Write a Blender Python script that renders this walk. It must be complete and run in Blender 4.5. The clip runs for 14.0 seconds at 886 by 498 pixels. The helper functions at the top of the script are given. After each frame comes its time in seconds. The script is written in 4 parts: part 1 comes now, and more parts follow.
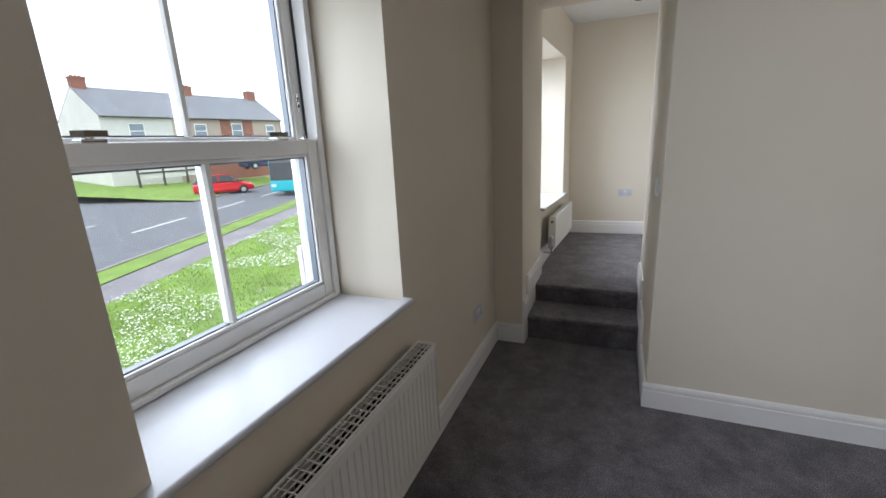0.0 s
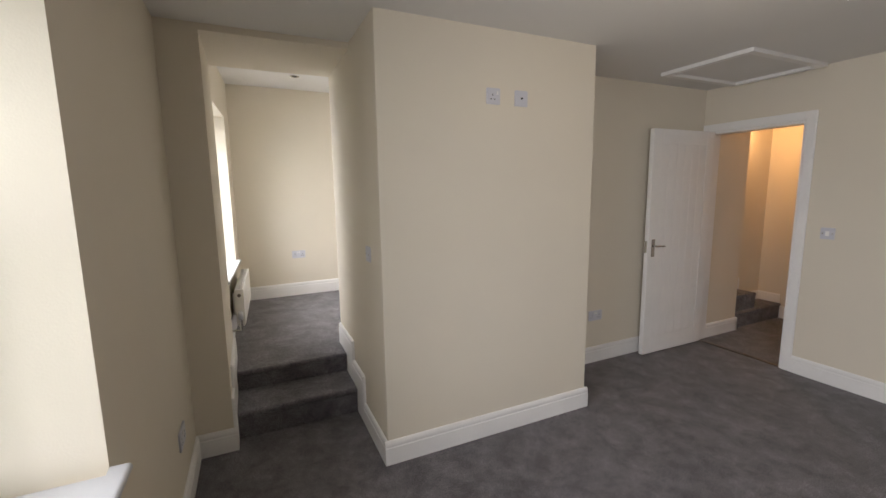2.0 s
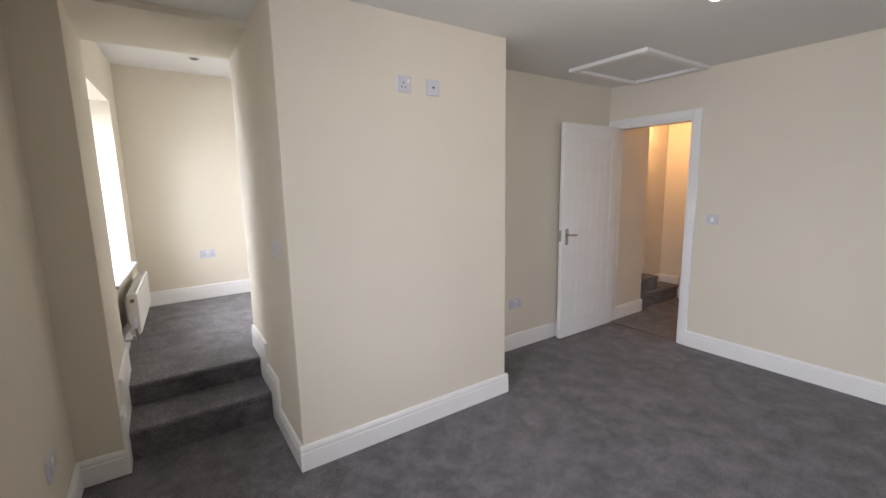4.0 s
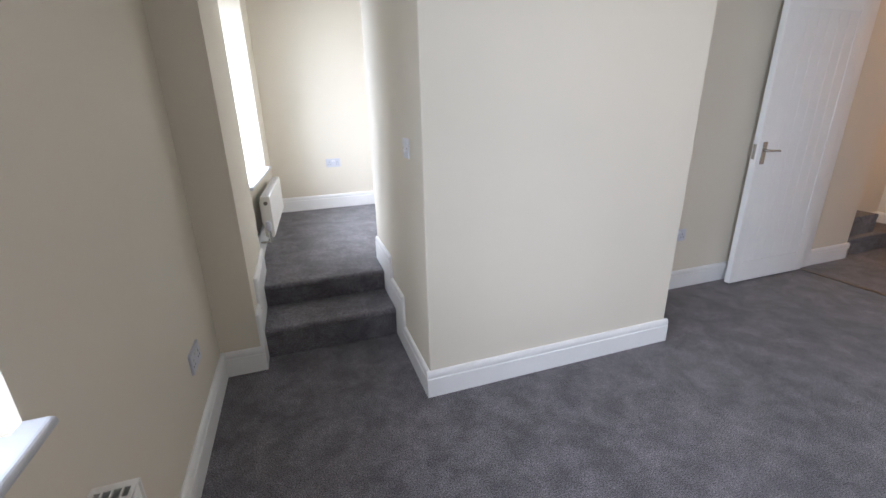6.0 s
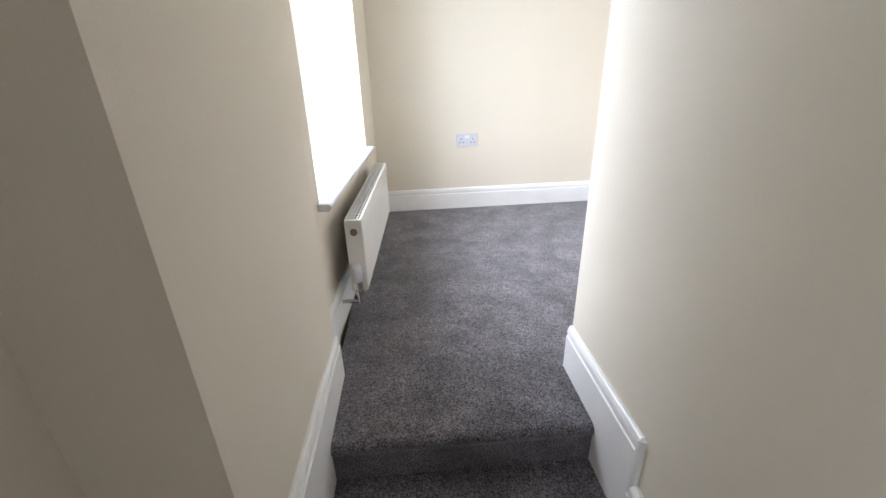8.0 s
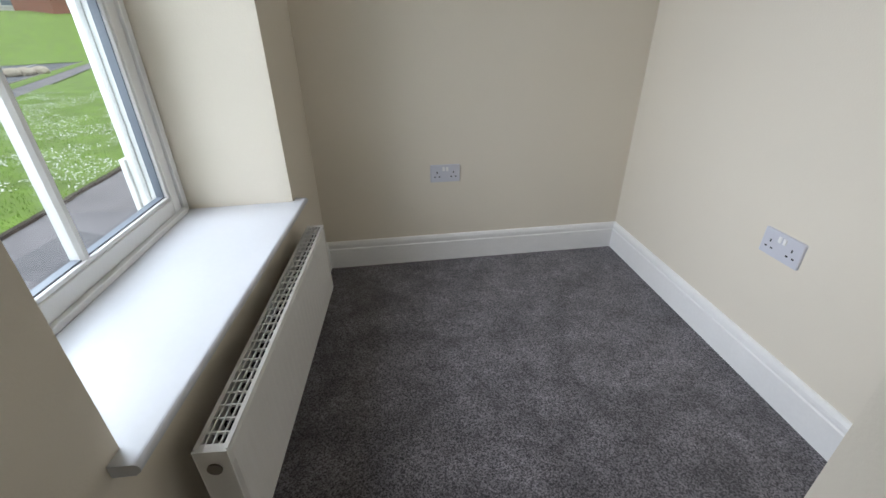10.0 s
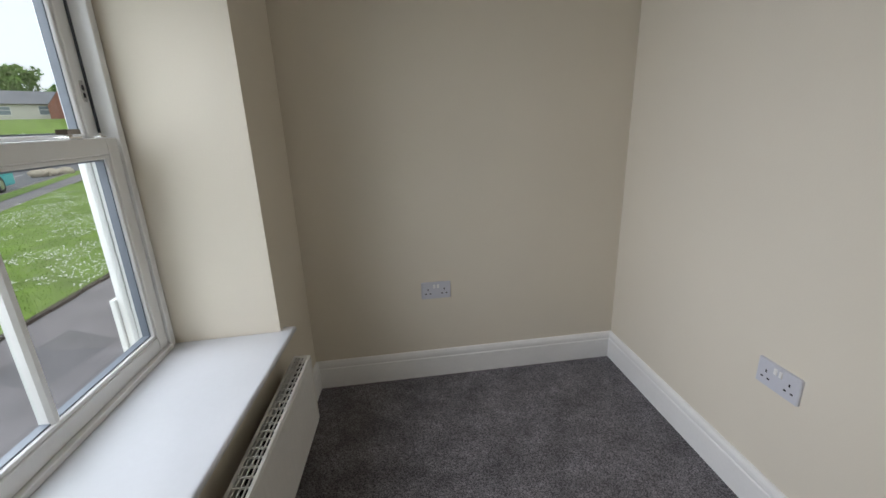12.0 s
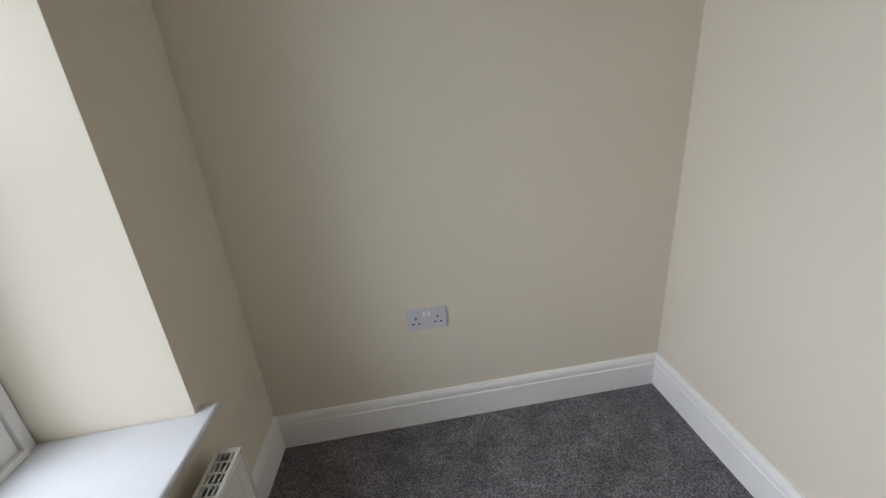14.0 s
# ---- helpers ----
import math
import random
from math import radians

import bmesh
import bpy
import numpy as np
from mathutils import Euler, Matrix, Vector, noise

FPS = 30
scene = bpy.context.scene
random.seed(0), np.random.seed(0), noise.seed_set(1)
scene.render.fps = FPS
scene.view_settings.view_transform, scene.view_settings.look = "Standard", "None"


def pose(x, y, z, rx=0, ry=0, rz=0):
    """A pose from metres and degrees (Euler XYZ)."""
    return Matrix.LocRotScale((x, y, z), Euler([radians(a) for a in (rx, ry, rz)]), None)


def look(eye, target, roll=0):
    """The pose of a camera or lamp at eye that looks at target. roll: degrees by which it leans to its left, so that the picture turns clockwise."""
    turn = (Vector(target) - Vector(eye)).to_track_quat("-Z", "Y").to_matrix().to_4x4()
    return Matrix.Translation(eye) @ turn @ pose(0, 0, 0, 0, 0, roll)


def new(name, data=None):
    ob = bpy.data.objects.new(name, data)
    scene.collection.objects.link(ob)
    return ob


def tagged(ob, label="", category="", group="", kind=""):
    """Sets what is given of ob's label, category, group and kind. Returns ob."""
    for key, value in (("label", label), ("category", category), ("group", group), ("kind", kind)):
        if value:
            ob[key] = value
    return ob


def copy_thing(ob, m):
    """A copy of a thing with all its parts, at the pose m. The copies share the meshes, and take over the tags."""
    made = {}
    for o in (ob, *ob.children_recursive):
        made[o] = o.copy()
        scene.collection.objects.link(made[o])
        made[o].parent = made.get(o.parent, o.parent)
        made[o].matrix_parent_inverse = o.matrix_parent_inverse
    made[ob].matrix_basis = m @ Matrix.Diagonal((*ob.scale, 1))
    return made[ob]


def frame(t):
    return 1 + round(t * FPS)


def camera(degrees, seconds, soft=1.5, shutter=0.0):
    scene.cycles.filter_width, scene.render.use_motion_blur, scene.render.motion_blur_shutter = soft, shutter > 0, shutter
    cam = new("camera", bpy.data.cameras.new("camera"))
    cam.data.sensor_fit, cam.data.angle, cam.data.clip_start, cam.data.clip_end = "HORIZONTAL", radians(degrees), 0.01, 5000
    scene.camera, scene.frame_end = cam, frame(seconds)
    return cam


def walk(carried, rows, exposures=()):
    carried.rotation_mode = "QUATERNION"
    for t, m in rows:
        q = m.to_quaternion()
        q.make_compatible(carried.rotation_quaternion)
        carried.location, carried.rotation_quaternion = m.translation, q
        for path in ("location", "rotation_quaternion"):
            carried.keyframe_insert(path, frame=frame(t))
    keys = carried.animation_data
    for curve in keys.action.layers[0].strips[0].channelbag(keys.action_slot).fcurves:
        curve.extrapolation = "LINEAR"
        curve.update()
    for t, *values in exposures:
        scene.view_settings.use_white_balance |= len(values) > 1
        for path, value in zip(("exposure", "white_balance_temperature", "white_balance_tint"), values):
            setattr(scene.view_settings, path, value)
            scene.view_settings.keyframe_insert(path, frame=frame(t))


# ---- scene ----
cam = camera(93.5, 14.0)
PATH = [
    (0, (0.774, -2.201, 1.417), (0.015, -0.416, 0.928), -2.7),
    (0.5, (0.538, -2.072, 1.411), (0.191, -0.153, 0.968), -3.1),
    (1, (0.387, -1.998, 1.438), (0.61, -0.047, 1.058), -3.9),
    (1.5, (0.363, -2.014, 1.502), (1.0, -0.147, 1.173), -1.7),
    (2, (0.365, -2.044, 1.51), (1.197, -0.248, 1.224), -0.8),
    (2.5, (0.372, -2.058, 1.497), (1.354, -0.334, 1.239), -1.3),
    (3, (0.402, -2.063, 1.508), (1.509, -0.418, 1.253), -1.5),
    (5.5, (0.533, -1.94, 1.364), (1.509, -0.277, 0.834), -0.2),
    (6, (0.497, -1.598, 1.321), (1.106, 0.194, 0.674), -1.2),
    (6.5, (0.511, -1.204, 1.29), (0.832, 0.65, 0.612), -1.9),
    (7, (0.484, -0.778, 1.263), (0.639, 1.085, 0.552), -1.2),
    (7.5, (0.452, -0.311, 1.257), (0.649, 1.514, 0.461), -2.3),
    (8, (0.477, 0.115, 1.246), (0.601, 1.942, 0.443), -1.5),
    (10.5, (0.633, 1.084, 1.467), (0.846, 2.828, 0.509), -0.6),
    (11, (0.64, 1.091, 1.504), (0.864, 2.899, 0.679), -1.0),
    (11.5, (0.667, 1.089, 1.545), (0.887, 2.954, 0.855), -1.6),
    (12, (0.689, 1.088, 1.58), (0.896, 2.989, 0.994), -2.0),
    (12.5, (0.718, 1.086, 1.618), (0.903, 3.012, 1.111), -2.6),
    (13, (0.729, 1.13, 1.605), (0.898, 3.057, 1.096), -2.8),
    (13.5, (0.746, 1.321, 1.54), (0.913, 3.212, 0.911), -3.6),
    (14, (0.811, 1.666, 1.583), (0.985, 3.514, 0.838), -4.8),
]
EXPOSURES = [(0.0, -0.05, 5850, 13), (0.5, -0.35, 6200, 12), (1.0, -0.25, 6300, 12), (2.0, 0.3, 6550, 14), (3.0, 0.6, 6400, 15), (5.3, 0.85, 5750, 14), (6.5, 1.0, 5500, 13), (8.2, 0.8, 5800, 13), (10.3, -0.85, 5950, 9.5), (12.0, -1.1, 6150, 11), (13.0, -1.15, 6150, 11), (14.0, -0.75, 6050, 11)]
walk(cam, [(t, look(eye, target, roll)) for t, eye, target, roll in PATH], EXPOSURES)

# ---- light ----
world = bpy.data.worlds.new("overcast_sky")
scene.world = world
world.use_nodes = True
wn = world.node_tree
sky = wn.nodes.new("ShaderNodeTexSky")
sky.sky_type = "NISHITA"
sky.sun_disc = False
sky.sun_elevation, sky.sun_rotation = radians(48), radians(200)
sky.air_density, sky.dust_density, sky.ozone_density = 1.0, 6.0, 0.6
soft_sky = wn.nodes.new("ShaderNodeMixRGB")          # cloud layer greys the blue out
soft_sky.inputs[0].default_value = 0.88
soft_sky.inputs[2].default_value = (13.0, 13.2, 13.6, 1)
wn.links.new(sky.outputs[0], soft_sky.inputs[1])
wn.links.new(soft_sky.outputs[0], wn.nodes["Background"].inputs[0])
wn.nodes["Background"].inputs[1].default_value = 0.21

sun_data = bpy.data.lights.new("sun", "SUN")
sun_data.energy, sun_data.angle, sun_data.color = 1.2, radians(25), (1.0, 0.97, 0.92)
sun = new("sun", sun_data)
sun.matrix_world = look((0, 0, 30), (-8, 12, 0))


def window_light(name, place, target, w, h, watts):
    d = bpy.data.lights.new(name, "AREA")
    d.shape, d.size, d.size_y, d.energy, d.color = "RECTANGLE", w, h, watts, (0.94, 0.96, 1.0)
    d.spread = radians(125)
    ob = new(name, d)
    ob.matrix_world = look(place, target)
    return ob


window_light("window_light_room", (-0.50, -1.34, 1.52), (2.2, -1.0, 0.7), 0.86, 1.10, 13)
# added lamp at an unseen window, brightens the chimney block and floor
window_light("unseen_window_light", (-0.46, -3.25, 1.55), (1.0, -0.6, 0.5), 0.86, 1.10, 34)
window_light("window_light_upper", (-0.56, 2.05, 1.68), (1.8, 2.05, 0.6), 0.95, 1.20, 35)


def lamp(name, place, watts, color, radius):
    d = bpy.data.lights.new(name, "POINT")
    d.energy, d.color, d.shadow_soft_size = watts, color, radius
    ob = new(name, d)
    ob.location = place
    return ob


lamp("bulb_light", (2.15, -1.30, 2.03), 3.8, (1.0, 0.86, 0.68), 0.04)
lamp("stair_light", (5.15, 0.60, 2.1), 9, (1.0, 0.55, 0.22), 0.08)

# ---- materials ----


def material(name, color, rough=0.6, metal=0.0, grain=(400.0, 0.06), wear=(3.0, 0.05), bump=0.05, bump_scale=300.0, spec=0.5):
    m = bpy.data.materials.new(name)
    m.use_nodes = True
    nt = m.node_tree
    b = nt.nodes["Principled BSDF"]
    b.inputs["Roughness"].default_value = rough
    b.inputs["Metallic"].default_value = metal
    b.inputs["Specular IOR Level"].default_value = spec
    co = nt.nodes.new("ShaderNodeTexCoord")
    last = None
    value = None
    for scale, amount in (grain, wear):
        n = nt.nodes.new("ShaderNodeTexNoise")
        n.inputs["Scale"].default_value = scale
        n.inputs["Detail"].default_value = 4
        nt.links.new(co.outputs["Object"], n.inputs["Vector"])
        r = nt.nodes.new("ShaderNodeMapRange")
        r.inputs["To Min"].default_value, r.inputs["To Max"].default_value = 1 - amount, 1 + amount
        r.inputs["From Min"].default_value, r.inputs["From Max"].default_value = 0.3, 0.7
        nt.links.new(n.outputs["Fac"], r.inputs["Value"])
        if value is None:
            value = r.outputs[0]
        else:
            mul = nt.nodes.new("ShaderNodeMath")
            mul.operation = "MULTIPLY"
            nt.links.new(value, mul.inputs[0])
            nt.links.new(r.outputs[0], mul.inputs[1])
            value = mul.outputs[0]
    tint = nt.nodes.new("ShaderNodeVectorMath")
    tint.operation = "SCALE"
    tint.inputs[0].default_value = color
    nt.links.new(value, tint.inputs["Scale"])
    nt.links.new(tint.outputs[0], b.inputs["Base Color"])
    if bump:
        bn = nt.nodes.new("ShaderNodeTexNoise")
        bn.inputs["Scale"].default_value = bump_scale
        bn.inputs["Detail"].default_value = 5
        nt.links.new(co.outputs["Object"], bn.inputs["Vector"])
        bp = nt.nodes.new("ShaderNodeBump")
        bp.inputs["Strength"].default_value = bump
        bp.inputs["Distance"].default_value = 0.004
        nt.links.new(bn.outputs["Fac"], bp.inputs["Height"])
        nt.links.new(bp.outputs[0], b.inputs["Normal"])
    return m


WALL = material("cream_emulsion", (0.75, 0.688, 0.578), 0.75, grain=(900, 0.015), wear=(1.3, 0.025), bump=0.12, bump_scale=180)
CEIL = material("white_ceiling_emulsion", (0.80, 0.79, 0.77), 0.85, grain=(700, 0.015), wear=(1.0, 0.02), bump=0.08, bump_scale=160)
GLOSS = material("white_satin_paint", (0.87, 0.86, 0.845), 0.32, grain=(90, 0.015), wear=(4, 0.03), bump=0.03, bump_scale=60)
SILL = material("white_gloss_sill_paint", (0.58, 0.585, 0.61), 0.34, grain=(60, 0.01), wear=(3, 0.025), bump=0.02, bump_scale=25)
UPVC = material("white_upvc", (0.80, 0.80, 0.79), 0.25, grain=(200, 0.01), wear=(6, 0.02), bump=0.0)
GASKET = material("dark_grey_gasket", (0.05, 0.055, 0.065), 0.6, bump=0.0)
GLAZE_EDGE = material("grey_glazing_edge", (0.14, 0.16, 0.19), 0.45, bump=0.0)
RADW = material("white_radiator_enamel", (0.80, 0.78, 0.74), 0.28, grain=(120, 0.01), wear=(6, 0.02), bump=0.02, bump_scale=40)
# near-black: painted shade on the convector fins, and the downlight's dark face
DARK = material("convector_shade_and_lamp_face", (0.025, 0.024, 0.022), 0.7, bump=0.0)
PLAST = material("white_socket_plastic", (0.62, 0.62, 0.67), 0.28, grain=(300, 0.01), wear=(20, 0.02), bump=0.0)
HOLE = material("black_socket_slot", (0.015, 0.015, 0.015), 0.6, bump=0.0)
CHROME = material("brushed_chrome", (0.62, 0.61, 0.59), 0.25, 1.0, bump=0.02)
BRASS = material("dark_satin_metal", (0.20, 0.18, 0.16), 0.35, 1.0, bump=0.02)
STONE = material("pale_stone", (0.42, 0.37, 0.29), 0.85, grain=(60, 0.15), wear=(6, 0.15), bump=0.4, bump_scale=50)
OUTWHITE = material("weathered_white_paint", (0.74, 0.74, 0.72), 0.5, grain=(80, 0.04), wear=(5, 0.06), bump=0.05, bump_scale=40)


def carpet_material(name, base, fleck):
    m = bpy.data.materials.new(name)
    m.use_nodes = True
    nt = m.node_tree
    b = nt.nodes["Principled BSDF"]
    b.inputs["Roughness"].default_value = 0.95
    b.inputs["Specular IOR Level"].default_value = 0.15
    b.inputs["Sheen Weight"].default_value = 0.22
    b.inputs["Sheen Roughness"].default_value = 0.6
    co = nt.nodes.new("ShaderNodeTexCoord")

    def noise_node(scale, detail, distortion=0.0):
        n = nt.nodes.new("ShaderNodeTexNoise")
        n.inputs["Scale"].default_value, n.inputs["Detail"].default_value, n.inputs["Distortion"].default_value = scale, detail, distortion
        nt.links.new(co.outputs["Object"], n.inputs["Vector"])
        return n

    tuft = noise_node(215, 3)               # single tufts of twisted yarn
    fibre = noise_node(420, 2)
    lay = noise_node(7.0, 6, 0.3)           # trodden pile lying in patches
    scuff = noise_node(26.0, 3, 0.4)        # short brush marks within them
    broad = noise_node(1.4, 3)
    ramp = nt.nodes.new("ShaderNodeValToRGB")
    ramp.color_ramp.elements[0].position, ramp.color_ramp.elements[1].position = 0.37, 0.67
    ramp.color_ramp.elements[0].color, ramp.color_ramp.elements[1].color = (*base, 1), (*fleck, 1)
    nt.links.new(tuft.outputs["Fac"], ramp.inputs[0])
    out = ramp.outputs[0]
    for n, lo, hi in ((fibre, 0.80, 1.20), (lay, 0.76, 1.30), (scuff, 0.86, 1.14), (broad, 0.92, 1.08)):
        r = nt.nodes.new("ShaderNodeMapRange")
        r.inputs["From Min"].default_value, r.inputs["From Max"].default_value = 0.35, 0.65
        r.inputs["To Min"].default_value, r.inputs["To Max"].default_value = lo, hi
        nt.links.new(n.outputs["Fac"], r.inputs["Value"])
        s = nt.nodes.new("ShaderNodeVectorMath")
        s.operation = "SCALE"
        nt.links.new(out, s.inputs[0])
        nt.links.new(r.outputs[0], s.inputs["Scale"])
        out = s.outputs[0]
    nt.links.new(out, b.inputs["Base Color"])
    bp = nt.nodes.new("ShaderNodeBump")
    bp.inputs["Strength"].default_value, bp.inputs["Distance"].default_value = 0.7, 0.005
    nt.links.new(tuft.outputs["Fac"], bp.inputs["Height"])
    nt.links.new(bp.outputs[0], b.inputs["Normal"])
    return m


CARPET = carpet_material("charcoal_carpet_pile", (0.034, 0.032, 0.036), (0.235, 0.218, 0.235))


def glass_material():
    m = bpy.data.materials.new("clear_glass")
    m.use_nodes = True
    nt = m.node_tree
    nt.nodes.remove(nt.nodes["Principled BSDF"])
    clear = nt.nodes.new("ShaderNodeBsdfTransparent")
    clear.inputs[0].default_value = (0.95, 0.97, 0.96, 1)
    gloss = nt.nodes.new("ShaderNodeBsdfGlossy")
    gloss.inputs["Roughness"].default_value = 0.02
    mix = nt.nodes.new("ShaderNodeMixShader")
    mix.inputs[0].default_value = 0.05
    nt.links.new(clear.outputs[0], mix.inputs[1])
    nt.links.new(gloss.outputs[0], mix.inputs[2])
    nt.links.new(mix.outputs[0], nt.nodes["Material Output"].inputs[0])
    return m


GLASS = glass_material()


def emitter(name, color, strength):
    m = bpy.data.materials.new(name)
    m.use_nodes = True
    b = m.node_tree.nodes["Principled BSDF"]
    b.inputs["Emission Color"].default_value = (*color, 1)
    b.inputs["Emission Strength"].default_value = strength
    return m


BULB = emitter("glowing_bulb_glass", (1.0, 0.88, 0.70), 9.0)

# ---- mesh helpers ----


def add_box(bm, x0, x1, y0, y1, z0, z1, bevel=0.0):
    vs = [bm.verts.new((x, y, z)) for z in (z0, z1) for y in (y0, y1) for x in (x0, x1)]
    fs = [bm.faces.new([vs[i] for i in q]) for q in ((0, 2, 3, 1), (4, 5, 7, 6), (0, 1, 5, 4), (2, 6, 7, 3), (0, 4, 6, 2), (1, 3, 7, 5))]
    if bevel:
        bmesh.ops.bevel(bm, geom=list({e for f in fs for e in f.edges}), offset=bevel, segments=2, profile=0.5, affect="EDGES")


def add_prism(bm, outline, axis, a, b):
    """Extrudes a closed outline of (u, v) along an axis: x takes (y, z), y takes (x, z), z takes (x, y)."""
    def put(u, v, w):
        return {"x": (w, u, v), "y": (u, w, v), "z": (u, v, w)}[axis]
    lo = [bm.verts.new(put(u, v, a)) for u, v in outline]
    hi = [bm.verts.new(put(u, v, b)) for u, v in outline]
    n = len(outline)
    faces = [bm.faces.new(lo), bm.faces.new(hi[::-1])]
    for i in range(n):
        faces.append(bm.faces.new((lo[i], lo[(i + 1) % n], hi[(i + 1) % n], hi[i])))
    bmesh.ops.recalc_face_normals(bm, faces=faces)
    return faces


def add_tube(bm, p, q, r0, r1=None, n=16):
    p, q = Vector(p), Vector(q)
    d = q - p
    m = Matrix.Translation((p + q) / 2) @ d.to_track_quat("Z", "Y").to_matrix().to_4x4()
    bmesh.ops.create_cone(bm, cap_ends=True, segments=n, radius1=r0, radius2=r0 if r1 is None else r1, depth=d.length, matrix=m)


def add_lathe(bm, profile, centre, n=24):
    rings = []
    for r, z in profile:
        rings.append([bm.verts.new((centre[0] + r * math.cos(2 * math.pi * i / n), centre[1] + r * math.sin(2 * math.pi * i / n), centre[2] + z)) for i in range(n)])
    for a, b in zip(rings, rings[1:]):
        for i in range(n):
            bm.faces.new((a[i], a[(i + 1) % n], b[(i + 1) % n], b[i]))
    bm.faces.new(rings[0][::-1])
    bm.faces.new(rings[-1])


def mesh_of(name, bm, mat, smooth=False):
    me = bpy.data.meshes.new(name)
    bm.to_mesh(me)
    bm.free()
    me.materials.append(mat)
    if smooth:
        for p in me.polygons:
            p.use_smooth = True
    return me


def part(name, bm, mat, parent, label="", smooth=False):
    ob = new(name, mesh_of(name, bm, mat, smooth))
    ob.parent = parent
    if label:
        tagged(ob, label)
    return ob


def solid(name, bm, mat, label, category, kind="", group="", smooth=False):
    return tagged(new(name, mesh_of(name, bm, mat, smooth)), label, category, group, kind)


def boxes(*rows, bevel=0.0):
    bm = bmesh.new()
    for r in rows:
        add_box(bm, *r, bevel=bevel)
    return bm


def thing(name, place, label, category, group="", kind="", turn=0):
    ob = new(name)
    ob.matrix_world = pose(*place, 0, 0, turn)
    return tagged(ob, label, category, group, kind)


# ---- plan ----
CZ = 2.37            # lower room's ceiling
UZ = 0.305           # upper floor
UC = 2.615           # upper ceiling
XR = 4.268           # lower room's door wall
YB = -4.2            # wall behind the camera
YA = 0.555           # alcove wall
BX0, BX1, BY = 0.968, 2.385, 0.018   # chimney block
PX = 0.195           # passage and upper room window wall
YE = 1.22            # passage mouth in the upper room
UX, UY = 1.811, 3.027   # upper room's far sides
SOF = 2.335          # passage soffit
W1 = (-1.82, -0.85, 0.81, 2.10)      # window openings: y0, y1, z0, z1
W2 = (1.53, 2.60, 0.805, 2.22)
# W3 is unseen: an opening assumed for daylight from behind the camera
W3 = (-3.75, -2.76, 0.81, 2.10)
PE = 1.25            # end of the passage's window-side pier
DY0, DY1, DZ = -0.25, 0.50, 1.99     # doorway

solid("floor_lower", boxes((-0.02, XR + 0.01, YB, 0.645, -0.15, 0.0)), CARPET, "charcoal grey cut pile carpet, lightly trodden", "carpet", "structure")


def wall_x(name, x0, x1, y0, y1, z0, z1, hole, label):
    """A wall slab across x with one rectangular opening (y0, y1, z0, z1)."""
    a, b, c, d = hole
    rows = [(x0, x1, y0, a, z0, z1), (x0, x1, b, y1, z0, z1)]
    if c > z0:
        rows.append((x0, x1, a, b, z0, c))
    if d < z1:
        rows.append((x0, x1, a, b, d, z1))
    return solid(name, boxes(*rows), WALL, label, "wall", "structure")


west = wall_x("wall_west", -0.39, 0.0, -2.3, YA - 0.01, -1.5, 2.75, W1, "cream painted plaster wall with deep window reveal")
for v in west.data.vertices:              # the far reveal splays towards the room
    if abs(v.co.y - W1[1]) < 0.001 and v.co.x > -0.01:
        v.co.y = -0.815
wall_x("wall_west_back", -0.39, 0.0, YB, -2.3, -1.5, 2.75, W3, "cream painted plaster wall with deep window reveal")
solid("wall_pier", boxes((-0.40, PX, YA - 0.01, PE, -1.5, 2.75)), WALL, "cream painted plaster pier beside the steps", "wall", "structure")


def skewed(ob, y_ref=2.60, x_ref=0.213, slope=0.06):
    """The upper window wall runs a few degrees off the rest: carries its room side over to that line."""
    for v in ob.data.vertices:
        if v.co.x < 0.0 and abs(v.co.y - W2[1]) < 0.01:
            v.co.y -= 0.025
        if v.co.x > 0.1:
            v.co.x += x_ref + slope * (v.co.y - y_ref) - PX
    return ob


def off_square(ob, slope=0.028):
    """The end wall comes nearer towards the window side."""
    for v in ob.data.vertices:
        v.co.y += slope * (v.co.x - UX)
    return ob


skewed(wall_x("wall_west_upper", -0.27, PX, PE, UY + 0.3, -1.5, 2.75, W2, "cream painted plaster wall with deep window reveal"))
solid("wall_south", boxes((-0.5, XR + 0.3, YB - 0.2, YB, -0.1, 2.75)), WALL, "plain cream painted plaster wall", "wall", "structure")
wall_x("wall_east", XR, XR + 0.13, YB, YA, -0.1, 2.75, (DY0, DY1, -0.1, DZ), "cream painted plaster wall with a doorway")
solid("wall_alcove", boxes((BX1, XR + 0.13, YA, YE, -0.1, 2.75)), WALL, "cream painted plaster alcove wall", "wall", "structure")
bm = bmesh.new()
add_prism(bm, [(BX0, BY), (BX1, BY), (BX1, YE), (BX0, YE)], "z", -0.1, 2.75)
vert_edges = [e for e in bm.edges if abs(e.verts[0].co.z - e.verts[1].co.z) > 1 and e.verts[0].co.y < 0.5]
bmesh.ops.bevel(bm, geom=vert_edges, offset=0.006, segments=3, profile=0.5, affect="EDGES")
solid("wall_chimney_block", bm, WALL, "cream painted plaster chimney breast with rounded arris", "wall", "structure")
off_square(solid("wall_north", boxes((-0.4, UX + 0.2, UY, UY + 0.2, 0.0, 2.8)), WALL, "cream painted plaster end wall", "wall", "structure"))
solid("wall_east_upper", boxes((UX, UX + 0.2, YE, UY, 0.0, 2.8)), WALL, "cream painted plaster side wall", "wall", "structure")
solid("ceiling_lower", boxes((0.0, XR, YB, YA, CZ, CZ + 0.1)), CEIL, "white painted flat ceiling", "ceiling", "structure")
